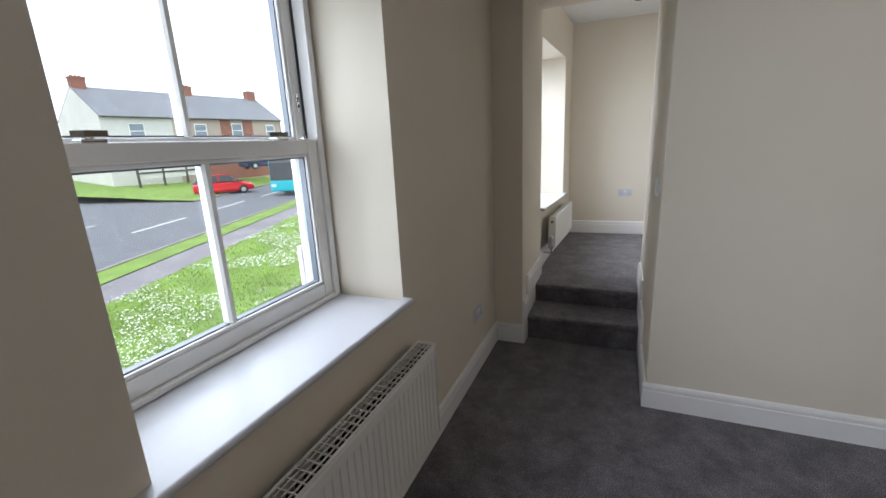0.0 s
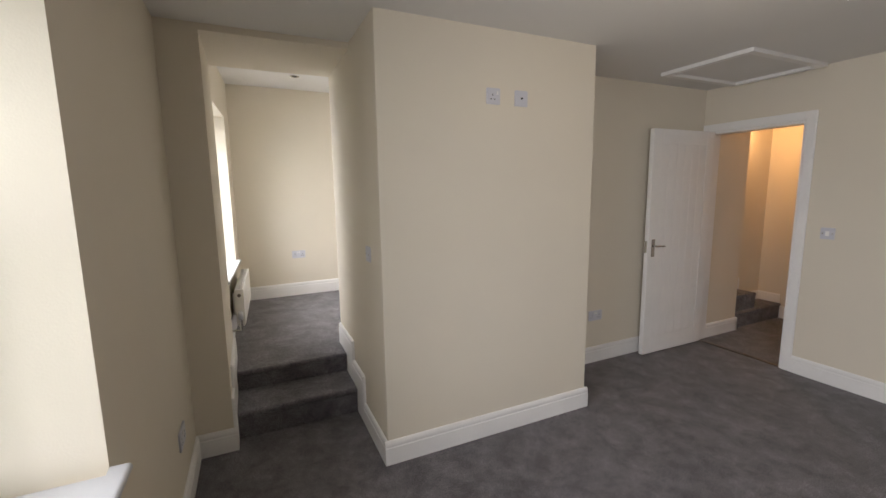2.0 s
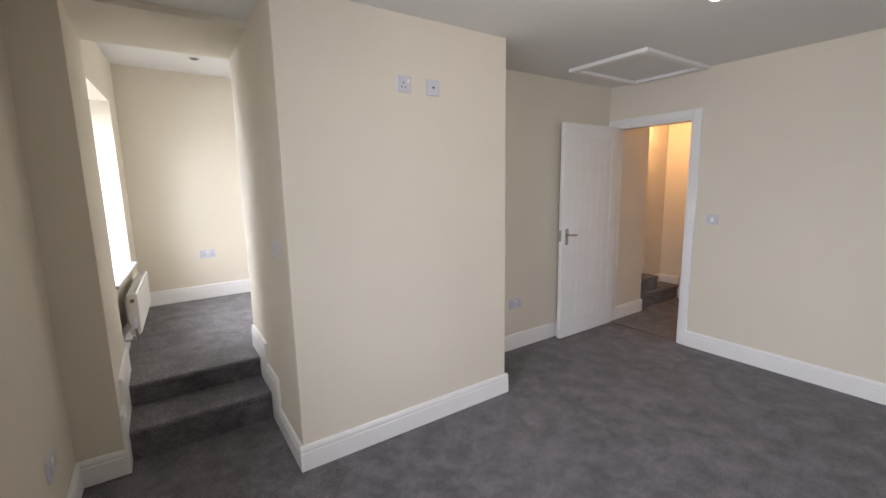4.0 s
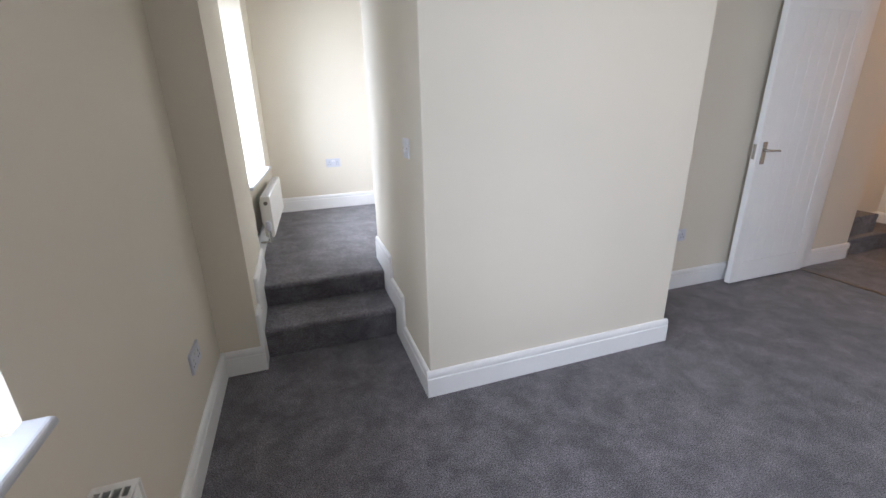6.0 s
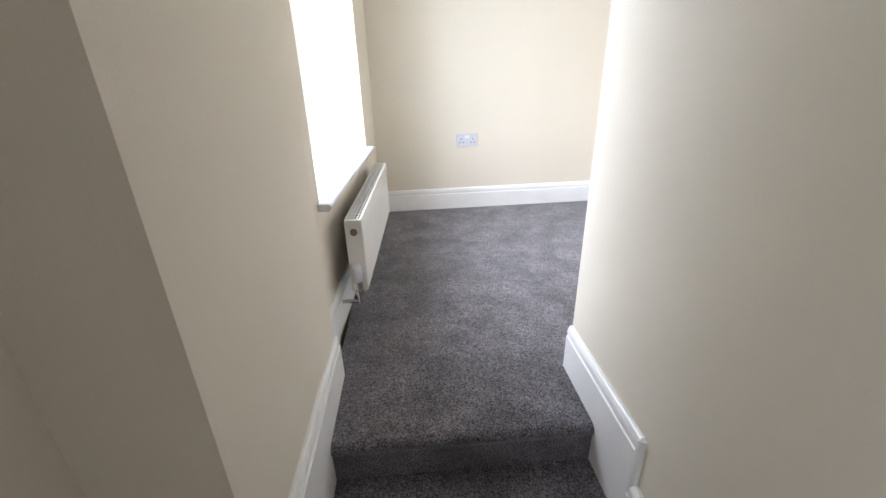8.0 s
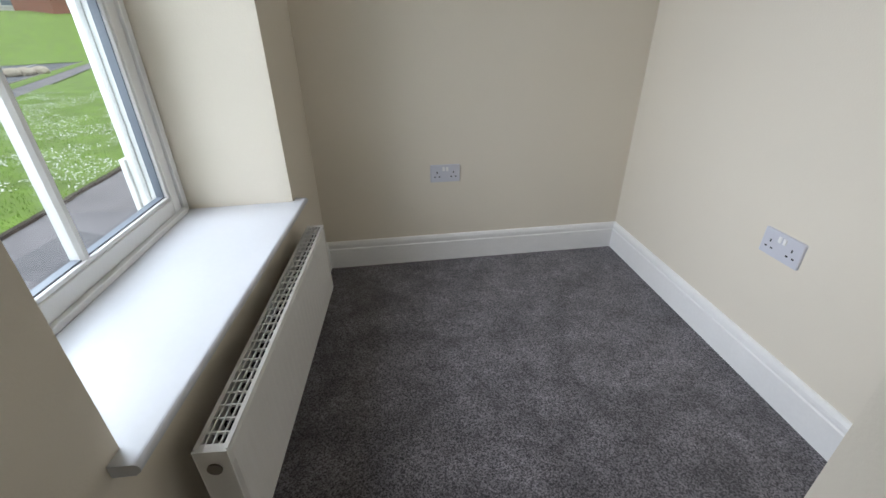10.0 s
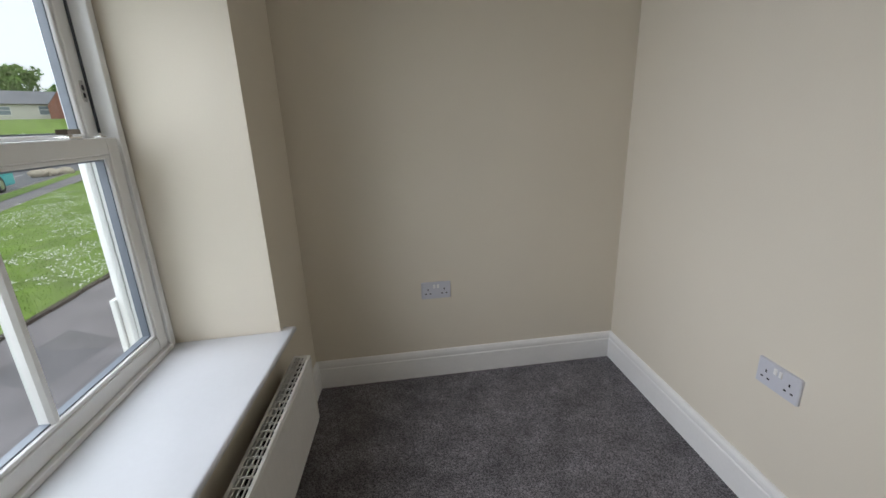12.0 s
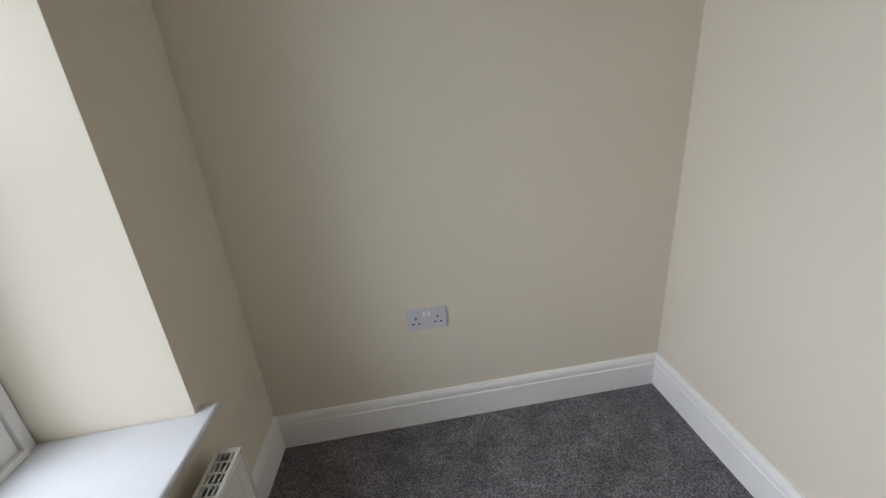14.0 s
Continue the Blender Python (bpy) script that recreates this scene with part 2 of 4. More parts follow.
solid("ceiling_passage", boxes((PX, BX0, YA - 0.01, YE, SOF, SOF + 0.45)), WALL, "cream painted lintel soffit over the steps", "ceiling", "structure")
solid("ceiling_upper", boxes((PX, UX, YE, UY, UC, UC + 0.1)), CEIL, "white painted flat ceiling", "ceiling", "structure")

# carpeted steps and upper floor, with soft rolled nosings
def step_outline(y, z0, z1, y_back):
    r = 0.022
    pts = [(y_back, z0), (y + 0.008, z0), (y + 0.006, z1 - 2 * r)]
    for i in range(7):
        a = math.pi - i * math.pi / 12
        pts.append((y - 0.004 + r + r * math.cos(a), z1 - r + r * math.sin(a)))
    pts.append((y_back, z1))
    return pts


bm = bmesh.new()
add_prism(bm, step_outline(0.645, -0.1, 0.170, 0.985), "x", PX - 0.01, BX0 + 0.01)
solid("step", bm, CARPET, "low step wrapped in charcoal grey carpet", "step", "structure")
bm = bmesh.new()
add_prism(bm, step_outline(0.957, 0.05, UZ, YE), "x", PX - 0.01, BX0 + 0.01)
add_box(bm, PX - 0.01, UX + 0.01, YE, UY + 0.01, 0.05, UZ)
solid("floor_upper", bm, CARPET, "charcoal grey cut pile carpet with carpeted top step", "carpet", "structure")


# skirting with a moulded top, the profile given from the wall outwards
def skirt_profile(h):
    return [(0, -0.01), (0.018, -0.01), (0.018, h - 0.040), (0.0145, h - 0.036), (0.0145, h - 0.031), (0.0165, h - 0.026),
            (0.0155, h - 0.014), (0.011, h - 0.004), (0.006, h), (0, h)]


def skirting(name, axis, wall, side, a, b, z, h, label="white painted moulded skirting board"):
    bm = bmesh.new()
    prof = [(wall + side * u, z + v) for u, v in skirt_profile(h)]
    add_prism(bm, prof, axis, a, b)
    return solid(name, bm, GLOSS, label, "skirting board", "structure")


SH, SU = 0.138, 0.146
skirting("baseboard_west", "y", 0.0, 1, YB, 0.545, 0, SH)
skirting("baseboard_pier", "x", YA - 0.01, -1, 0.0, PX + 0.018, 0, SH)
skirting("baseboard_block", "x", BY, -1, BX0 - 0.018, BX1 + 0.018, 0, SH)
skirting("baseboard_block_side", "y", BX1, 1, BY, YA, 0, SH)
skirting("baseboard_alcove", "x", YA, -1, BX1, XR, 0, SH)
skirting("baseboard_east", "y", XR, -1, YB, DY0 - 0.065, 0, SH)
skirting("baseboard_south", "x", YB, 1, 0.0, XR, 0, SH)
off_square(skirting("baseboard_north", "x", UY, -1, PX, UX, UZ, SU))
skirting("baseboard_east_upper", "y", UX, -1, YE, UY, UZ, SU)
skirting("baseboard_south_upper", "x", YE, 1, BX0, UX, UZ, SU)
skewed(skirting("baseboard_west_upper", "y", PX, 1, PE, UY - 0.02, UZ, SU))


def stepped_skirting(name, wall, side, runs, label):
    """Runs of (y0, y1, z0, z1): boards that climb beside the steps, mitred where they rise."""
    bm = bmesh.new()
    for y0, y1, z0, z1 in runs:
        prof = [(wall + side * u, z0 + v) for u, v in skirt_profile(z1 - z0)]
        add_prism(bm, prof, "y", y0, y1)
        cap = [(wall + side * 0.018, y0 - 0.0005), (wall, y0 - 0.0005), (wall, y0 - 0.012), (wall + side * 0.010, y0 - 0.011), (wall + side * 0.016, y0 - 0.006)]
        if y0 > BY + 0.05:
            add_prism(bm, cap, "z", z1 - 0.17 if z1 > 0.4 else 0.11, z1 - 0.004)
    return solid(name, bm, GLOSS, label, "skirting board", "structure")


stepped_skirting("baseboard_steps_right", BX0, -1, [(BY, 0.485, 0.0, SH), (0.485, 0.770, 0.0, 0.325), (0.770, YE, 0.10, 0.466)], "white painted skirting stepping up beside the steps")
stepped_skirting("baseboard_steps_left", PX, 1, [(0.545, 0.690, 0.0, 0.325), (0.690, PE, 0.10, 0.466)], "white painted skirting stepping up beside the steps")


# ---- windows ----
def sash_window(name, x, hole, rail, side_label, mid=None):
    """White sliding sash window set in a reveal; x is its inner face. Each sash has one upright glazing bar."""
    y0, y1, z0, z1 = hole
    win = thing(name, (0, 0, 0), side_label, "window", kind="structure")
    mid = (y0 + y1) / 2 if mid is None else mid
    zs = z0 + 0.02            # top of the inner sill
    fw = 0.030
    bm = boxes((x - 0.098, x + 0.004, y0, y0 + fw, zs, z1), (x - 0.098, x + 0.004, y1 - fw, y1, zs, z1), (x - 0.098, x + 0.004, y0 + fw, y1 - fw, z1 - fw, z1),
               (x - 0.098, x + 0.012, y0 + fw, y1 - fw, zs, zs + 0.018), bevel=0.003)
    part("window_frame", bm, UPVC, win)
    a, b = y0 + fw, y1 - fw

    def sash(part_name, xi, za, zb, bottom, top):
        st = 0.052
        d = 0.042
        bm = bmesh.new()
        for r in ((xi - d, xi, a + 0.003, a + st, za, zb), (xi - d, xi, b - st, b - 0.003, za, zb), (xi - d, xi, a + st, b - st, za, za + bottom), (xi - d, xi, a + st, b - st, zb - top, zb)):
            add_box(bm, *r, bevel=0.004)
        # glazing beads, a sloped lip round the glass
        for r in ((xi - 0.014, xi - 0.004, a + st, a + st + 0.012, za + bottom, zb - top), (xi - 0.014, xi - 0.004, b - st - 0.012, b - st, za + bottom, zb - top),
                  (xi - 0.014, xi - 0.004, a + st, b - st, za + bottom, za + bottom + 0.012), (xi - 0.014, xi - 0.004, a + st, b - st, zb - top - 0.012, zb - top)):
            add_box(bm, *r, bevel=0.003)
        s = part(part_name, bm, UPVC, win)
        g0, g1, h0, h1 = a + st + 0.012, b - st - 0.012, za + bottom + 0.012, zb - top - 0.012
        gb = bmesh.new()
        for r in ((xi - 0.037, xi - 0.014, g0, g0 + 0.006, h0, h1), (xi - 0.037, xi - 0.014, g1 - 0.006, g1, h0, h1), (xi - 0.037, xi - 0.014, g0, g1, h0, h0 + 0.005), (xi - 0.037, xi - 0.014, g0, g1, h1 - 0.005, h1)):
            add_box(gb, *r)
        part("gasket", gb, GLAZE_EDGE, s, "grey glazing spacer")
        for u0, u1 in ((g0, mid - 0.012), (mid + 0.012, g1)):
            p = part("pane", boxes((xi - 0.036, xi - 0.032, u0, u1, h0, h1)), GLASS, s)
            p.visible_shadow = False
        bar = bmesh.new()
        add_prism(bar, [(xi - 0.040, mid - 0.012), (xi - 0.016, mid - 0.013), (xi - 0.006, mid - 0.007), (xi - 0.006, mid + 0.007), (xi - 0.016, mid + 0.013), (xi - 0.040, mid + 0.012)], "z", za + bottom, zb - top)
        part("glazing_bar", bar, UPVC, s)
        return s

    low = sash("lower_sash", x - 0.004, zs + 0.018, rail + 0.022, 0.052, 0.050)
    up = sash("upper_sash", x - 0.050, rail - 0.022, z1 - fw, 0.044, 0.050)
    # parting bead between the sash tracks
    for yy in (a, b - 0.008):
        part("parting_bead", boxes((x - 0.049, x - 0.045, yy, yy + 0.008, rail + 0.024, z1 - fw)), GASKET, win, "dark brush seal")
    # cam catches on the meeting rail
    for yy in (a + 0.17, b - 0.17):
        bm = boxes((x - 0.044, x - 0.006, yy - 0.026, yy + 0.026, rail + 0.0225, rail + 0.029), bevel=0.002)
        add_tube(bm, (x - 0.026, yy, rail + 0.026), (x - 0.026, yy, rail + 0.043), 0.010)
        c = part("sash_catch", bm, CHROME, low, "chrome cam catch")
        bm = bmesh.new()
        add_prism(bm, [(x - 0.034, yy - 0.03), (x - 0.016, yy - 0.012), (x - 0.014, yy + 0.034), (x - 0.030, yy + 0.034)], "z", rail + 0.034, rail + 0.048)
        part("lever", bm, BRASS, win, "dark catch lever")
    # travel stop on the far stile of the upper sash, and its release button
    bm = bmesh.new()
    add_prism(bm, [(b - 0.031, rail + 0.125), (b - 0.021, rail + 0.125), (b - 0.018, rail + 0.135), (b - 0.018, rail + 0.175), (b - 0.021, rail + 0.185), (b - 0.031, rail + 0.185), (b - 0.034, rail + 0.175), (b - 0.034, rail + 0.135)], "x", x - 0.0505, x - 0.047)
    stop = part("travel_stop", bm, CHROME, up, "chrome oval restrictor plate")
    part("slot", boxes((x - 0.0472, x - 0.0462, b - 0.030, b - 0.022, rail + 0.137, rail + 0.150), (x - 0.0472, x - 0.0462, b - 0.030, b - 0.022, rail + 0.158, rail + 0.172)), HOLE, stop, "black slots")
    bm = bmesh.new()
    add_tube(bm, (x - 0.02, b - 0.05, rail + 0.022), (x - 0.02, b - 0.05, rail + 0.036), 0.006)
    add_box(bm, x - 0.030, x - 0.010, b - 0.062, b - 0.038, rail + 0.0225, rail + 0.027, bevel=0.001)
    part("tilt_latch", bm, CHROME, low, "small chrome tilt latch")
    # outside jamb lining with a deeper foot block, and the stone sill outside
    for yy, s in ((y1, -1), (y0, 1)):
        lo, hi = sorted((yy, yy + s * 0.052))
        part("outer_jamb", boxes((x - 0.122, x - 0.100, lo, hi, z0, z1), bevel=0.003), OUTWHITE, win, "weathered white outer jamb")
        lo, hi = sorted((yy, yy + s * 0.060))
        part("foot_block", boxes((x - 0.142, x - 0.124, lo, hi, z0, z0 + 0.23), bevel=0.003), OUTWHITE, win)
    part("outer_sill", boxes((x - 0.20, x - 0.111, y0 - 0.06, y1 + 0.06, z0 - 0.16, z0 - 0.07), bevel=0.006), STONE, win, "pale stone outer sill")
    return win


sash_window("window_1", -0.28, W1, 1.433, "white two-pane sliding sash window in a deep reveal", mid=-1.355)
sash_window("window_2", -0.16, (W2[0], W2[1] - 0.025, W2[2], W2[3]), 1.545, "white two-pane sliding sash window above the upper floor", mid=2.05)
# out of view, added so the back lamp has an opening
sash_window("unseen_window_3", -0.28, W3, 1.433, "unseen white sliding sash window, added to bring daylight from behind")


def inner_sill(name, x_in, x_nose, y0, y1, z, horn, label):
    bm = bmesh.new()
    r = 0.011
    prof = [(x_in, z - 0.025), (x_nose - 0.01, z - 0.025)]
    for i in range(9):
        a = -math.pi / 2 + i * math.pi / 8
        prof.append((x_nose - r + r * math.cos(a) * 1.0, z - r + r * math.sin(a) - (0.003 if i == 0 else 0)))
    prof.append((x_in, z))
    add_prism(bm, prof, "y", y0, y1)
    wall_face = x_nose - 0.048
    add_prism(bm, [(u if u > wall_face else wall_face + 0.001, v) for u, v in prof], "y", y0 - horn, y0)
    add_prism(bm, [(u if u > wall_face else wall_face + 0.001, v) for u, v in prof], "y", y1, y1 + horn)
    return solid(name, bm, SILL, label, "window sill", "structure")


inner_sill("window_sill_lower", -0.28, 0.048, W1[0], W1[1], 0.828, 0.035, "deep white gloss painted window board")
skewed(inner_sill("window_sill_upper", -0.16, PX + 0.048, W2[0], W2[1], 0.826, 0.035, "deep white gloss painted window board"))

inner_sill("unseen_window_sill", -0.28, 0.048, W3[0], W3[1], 0.828, 0.035, "deep white gloss painted window board")


# ---- radiators ----
def radiator(x0, x1, y0, y1, z0, z1, floor_z, valve_end, label, rib=0.004):
    """Double panel convector radiator along y, its front towards +x."""
    rad = thing("radiator", ((x0 + x1) / 2, (y0 + y1) / 2, floor_z), label, "radiator", "radiators under the windows")
    cx, cy, cz = (x0 + x1) / 2, (y0 + y1) / 2, floor_z
    x0, x1, y0, y1, z0, z1 = x0 - cx, x1 - cx, y0 - cy, y1 - cy, z0 - cz, z1 - cz

    def panel(pname, xa, sgn):
        bm = bmesh.new()
        cols = []
        n = int((y1 - y0 - 0.03) / 0.0333)
        step = (y1 - y0 - 0.03) / n
        ys = []
        for i in range(n):
            base = y0 + 0.015 + i * step
            ys += [(base, 0), (base + step * 0.30, 0), (base + step * 0.42, rib), (base + step * 0.88, rib)]
        ys.append((y1 - 0.015, 0))
        rows = [(z0, 0, 0.010), (z0 + 0.014, 0, 0.0), (z0 + 0.040, 0, 0.0), (z0 + 0.060, 1, 0.0), (z1 - 0.060, 1, 0.0), (z1 - 0.040, 0, 0.0), (z1 - 0.012, 0, 0.0), (z1, 0, 0.008)]
        for y, d in [(y0 + 0.002, 0.006)] + ys + [(y1 - 0.002, 0.006)]:
            cols.append([bm.verts.new((xa - sgn * (d * k + e + (d if d == 0.006 else 0)), y, z)) for z, k, e in rows])
        for a, b in zip(cols, cols[1:]):
            for i in range(len(rows) - 1):
                bm.faces.new((a[i], b[i], b[i + 1], a[i + 1]))
        bmesh.ops.recalc_face_normals(bm, faces=bm.faces[:])
        bmesh.ops.solidify(bm, geom=bm.faces[:], thickness=0.004)
        return part(pname, bm, RADW, rad)

    panel("front_panel", x1, 1)
    panel("back_panel", x0, -1)
    # convector fins between the panels, coloured near-black for the shade seen through the grille
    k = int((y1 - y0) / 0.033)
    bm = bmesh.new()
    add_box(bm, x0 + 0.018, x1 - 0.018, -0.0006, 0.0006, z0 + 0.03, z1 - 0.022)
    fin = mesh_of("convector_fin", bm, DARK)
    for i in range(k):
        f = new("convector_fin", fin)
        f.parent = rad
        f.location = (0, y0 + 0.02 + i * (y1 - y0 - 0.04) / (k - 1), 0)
    # top grille: long rails, cross bars
    g = bmesh.new()
    for i in range(5):
        x = x0 + 0.006 + i * (x1 - x0 - 0.012) / 4
        w = 0.0045 if i in (0, 4) else 0.0013
        add_box(g, x - w, x + w, y0 + 0.004, y1 - 0.004, z1 - 0.004, z1 + 0.002)
    k = int((y1 - y0) / 0.033)
    for i in range(k + 1):
        y = y0 + 0.008 + i * (y1 - y0 - 0.016) / k
        w = 0.0075 if i in (0, k) else 0.0019
        add_box(g, x0 + 0.005, x1 - 0.005, y - w, y + w, z1 - 0.0035, z1 + 0.0015)
    part("top_grille", g, RADW, rad, "white slotted top grille")
    for y, s in ((y0, 1), (y1, -1)):
        bm = bmesh.new()
        lo, hi = sorted((y - s * 0.002, y + s * 0.0))
        add_box(bm, x0 + 0.001, x1 - 0.001, y - 0.002, y + 0.002, z0 + 0.012, z1 + 0.001)
        sp = part("side_panel", bm, RADW, rad)
        bm = bmesh.new()
        add_tube(bm, (0, y + s * 0.001, z1 - 0.045), (0, y - s * 0.006, z1 - 0.045), 0.014)
        part("blanking_plug", bm, BRASS if s > 0 else RADW, sp, "dark recessed plug")
    # valve and tail pipe at one end
    yv = y0 - 0.026 if valve_end < 0 else y1 + 0.026
    yb = y0 if valve_end < 0 else y1
    bm = bmesh.new()
    add_tube(bm, (0, yb, z0 + 0.035), (0, yv, z0 + 0.035), 0.010)
    add_tube(bm, (0, yv, z0 + 0.005), (0, yv, z0 + 0.060), 0.013)
    add_tube(bm, (0, yv, z0 + 0.012), (0, yv, z0 + 0.026), 0.017, n=6)
    add_tube(bm, (0, (yb + yv) / 2 - 0.006, z0 + 0.035), (0, (yb + yv) / 2 + 0.006, z0 + 0.035), 0.016, n=6)
    part("valve_body", bm, CHROME, rad, "chrome angle valve")
    bm = bmesh.new()
    add_lathe(bm, [(0.013, 0.0), (0.019, 0.006), (0.021, 0.03), (0.020, 0.055), (0.016, 0.068), (0.008, 0.072)], (0, yv, z0 + 0.060))
    part("valve_head", bm, PLAST, rad, "white thermostatic valve head", smooth=True)
    bm = bmesh.new()
    add_tube(bm, (0, yv, z0 - 0.030), (0, yv, z0 + 0.008), 0.0085)
    add_tube(bm, (0.004, yv, z0 - 0.024), (x0 - 0.036, yv, z0 - 0.024), 0.0075)
    part("pipe", bm, CHROME, rad, "chrome tail pipe turning into the wall")
    for yy in (y0 + 0.16, y1 - 0.16):
        part("bracket", boxes((x0 - 0.030, x0 + 0.004, yy - 0.012, yy + 0.012, z0 + 0.06, z1 - 0.06), bevel=0.001), RADW, rad)
    return rad


radiator(0.036, 0.120, -1.90, -0.784, 0.205, 0.625, 0.0, -1, "white double panel radiator below the deep window sill")
upper_rad = radiator(0.2365, 0.3015, 1.575, 2.555, 0.437, 0.737, UZ, -1, "white double panel radiator on the upper room's window wall", rib=0.0012)
upper_rad.rotation_euler = (0, 0, radians(-2.6))


# ---- electrical plates, built facing -y about their own centre ----
def plate(bm, w, h, d=0.009):
    add_prism(bm, [(-w / 2, 0), (-w / 2, -d + 0.003), (-w / 2 + 0.004, -d), (w / 2 - 0.004, -d), (w / 2, -d + 0.003), (w / 2, 0)], "z", -h / 2 + 0.002, h / 2 - 0.002)
    add_box(bm, -w / 2 + 0.004, w / 2 - 0.004, -d + 0.002, 0, -h / 2, h / 2)


def slots(cx):
    bm = bmesh.new()
    for u, v, a, b in ((0, 0.012, 0.0026, 0.0050), (-0.011, -0.010, 0.0044, 0.0027), (0.011, -0.010, 0.0044, 0.0027)):
        add_box(bm, cx + u - a, cx + u + a, -0.0094, -0.0086, v - b - 0.006, v + b - 0.006)
    return bm


def double_socket(m, label, group="double sockets"):
    s = thing("double_socket", (0, 0, 0), label, "socket", group)
    bm = bmesh.new()
    plate(bm, 0.146, 0.086)
    part("faceplate", bm, PLAST, s)
    for cx in (-0.040, 0.040):
        part("socket_holes", slots(cx), HOLE, s, "black pin slots")
    for cx in (-0.009, 0.009):
        part("rocker", boxes((cx - 0.0055, cx + 0.0055, -0.0125, -0.008, 0.012, 0.032), bevel=0.0015), GLOSS, s, "white rocker switch")
    s.matrix_world = m
    return s


first = double_socket(pose(0.855, UY - 0.028 * (UX - 0.855), 0.782, 0, 0, 1.6), "white plastic double socket on the end wall")
tagged(copy_thing(first, pose(UX, 2.058, 0.794, 0, 0, -90)), "white plastic double socket on the side wall")
tagged(copy_thing(first, pose(0, 0.125, 0.375, 0, 0, 90)), "white plastic double socket low beside the steps")
tagged(copy_thing(first, pose(3.0, YA, 0.415)), "white plastic double socket low in the alcove")


def single_plate(name, m, label, category, make):
    s = thing(name, (0, 0, 0), label, category)
    bm = bmesh.new()
    plate(bm, 0.086, 0.086)
    part("faceplate", bm, PLAST, s)
    make(s)
    s.matrix_world = m
    return s


def socket_face(s):
    part("socket_holes", slots(-0.006), HOLE, s, "black pin slots")
    part("rocker", boxes((0.018, 0.029, -0.0125, -0.008, 0.008, 0.028), bevel=0.0015), GLOSS, s, "white rocker switch")


def aerial_face(s):
    bm = bmesh.new()
    add_tube(bm, (0, -0.014, 0), (0, -0.008, 0), 0.006)
    part("aerial_outlet", bm, HOLE, s, "dark round aerial outlet")


def screws(s):
    for u in (-0.030, 0.030):
        bm = bmesh.new()
        add_tube(bm, (u, -0.0105, 0), (u, -0.0085, 0), 0.0042)
        part("screw_cap", bm, CHROME, s)


def switch_face(s):
    bm = bmesh.new()
    add_prism(bm, [(-0.0085, 0.016), (-0.015, -0.016), (-0.0085, -0.016)], "x", -0.009, 0.009)
    part("rocker", bm, PLAST, s)
    screws(s)


def blank_face(s):
    part("rocker", boxes((-0.012, 0.012, -0.011, -0.008, -0.018, 0.018), bevel=0.001), GLOSS, s)
    screws(s)


single_plate("single_socket", pose(1.638, BY, 2.013), "white plastic single socket high on the chimney breast", "socket", socket_face)
single_plate("aerial_socket", pose(1.824, BY, 2.013), "white plastic aerial plate high on the chimney breast", "socket", aerial_face)
single_plate("light_switch", pose(BX0, 0.262, 1.148, 0, 0, -90), "white plastic light switch on the passage wall", "light switch", switch_face)
single_plate("light_switch", pose(XR, -0.45, 1.140, 0, 0, -90), "white plastic light switch beside the doorway", "light switch", blank_face)

# ---- door ----
for nm, r in (("trim_left", (XR - 0.018, XR, DY1, DY1 + 0.050, 0, DZ + 0.065)), ("trim_right", (XR - 0.018, XR, DY0 - 0.065, DY0, 0, DZ + 0.065)), ("trim_top", (XR - 0.018, XR, DY0, DY1, DZ, DZ + 0.065))):
    bm = boxes(r, bevel=0.005)
    solid("door_" + nm, bm, GLOSS, "white painted moulded door architrave", "architrave", "structure")
solid("door_lining", boxes((XR, XR + 0.13, DY0, DY0 + 0.022, 0, DZ), (XR, XR + 0.13, DY1 - 0.022, DY1, 0, DZ), (XR, XR + 0.13, DY0 + 0.022, DY1 - 0.022, DZ - 0.022, DZ)), GLOSS, "white painted door lining", "door frame", "structure")

door = thing("door_1", (XR - 0.012, 0.445, 0.0), "white cottage style boarded door standing open", "door", kind="structure")
LW, LH = 0.790, 1.985
bm = boxes((-LW, 0, 0.0, 0.035, 0.012, LH), bevel=0.002)
leaf = part("door_leaf", bm, GLOSS, door)
bm = boxes((-LW, -LW + 0.10, -0.006, -0.0005, 0.012, LH), (-0.10, 0, -0.006, -0.0005, 0.012, LH), (-LW + 0.10, -0.10, -0.006, -0.0005, LH - 0.12, LH), (-LW + 0.10, -0.10, -0.006, -0.0005, 0.012, 0.17), bevel=0.002)
part("frame_boards", bm, GLOSS, leaf)
nb = 6
bw = (LW - 0.20) / nb
board = mesh_of("board", boxes((0.0015, bw - 0.0015, -0.003, -0.0003, 0.172, LH - 0.122), bevel=0.0012), GLOSS)
for i in range(nb):
    b = new("board", board)
    b.parent = leaf
    b.location = (-LW + 0.10 + i * bw, 0, 0)
hx, hz = -LW + 0.055, 0.985
part("latch_plate", boxes((-LW - 0.003, -LW + 0.001, 0.008, 0.028, hz - 0.05, hz + 0.05)), CHROME, door, "chrome latch plate")
hd = part("door_handle", boxes((hx - 0.020, hx + 0.020, -0.013, -0.006, hz - 0.085, hz + 0.065), bevel=0.004), CHROME, door, "chrome lever handle on a backplate")
bm = bmesh.new()
add_tube(bm, (hx, -0.012, hz + 0.01), (hx, -0.048, hz + 0.01), 0.009)
add_tube(bm, (hx - 0.006, -0.046, hz + 0.01), (hx + 0.105, -0.046, hz + 0.004), 0.0085, 0.0065)
part("lever", bm, CHROME, hd)

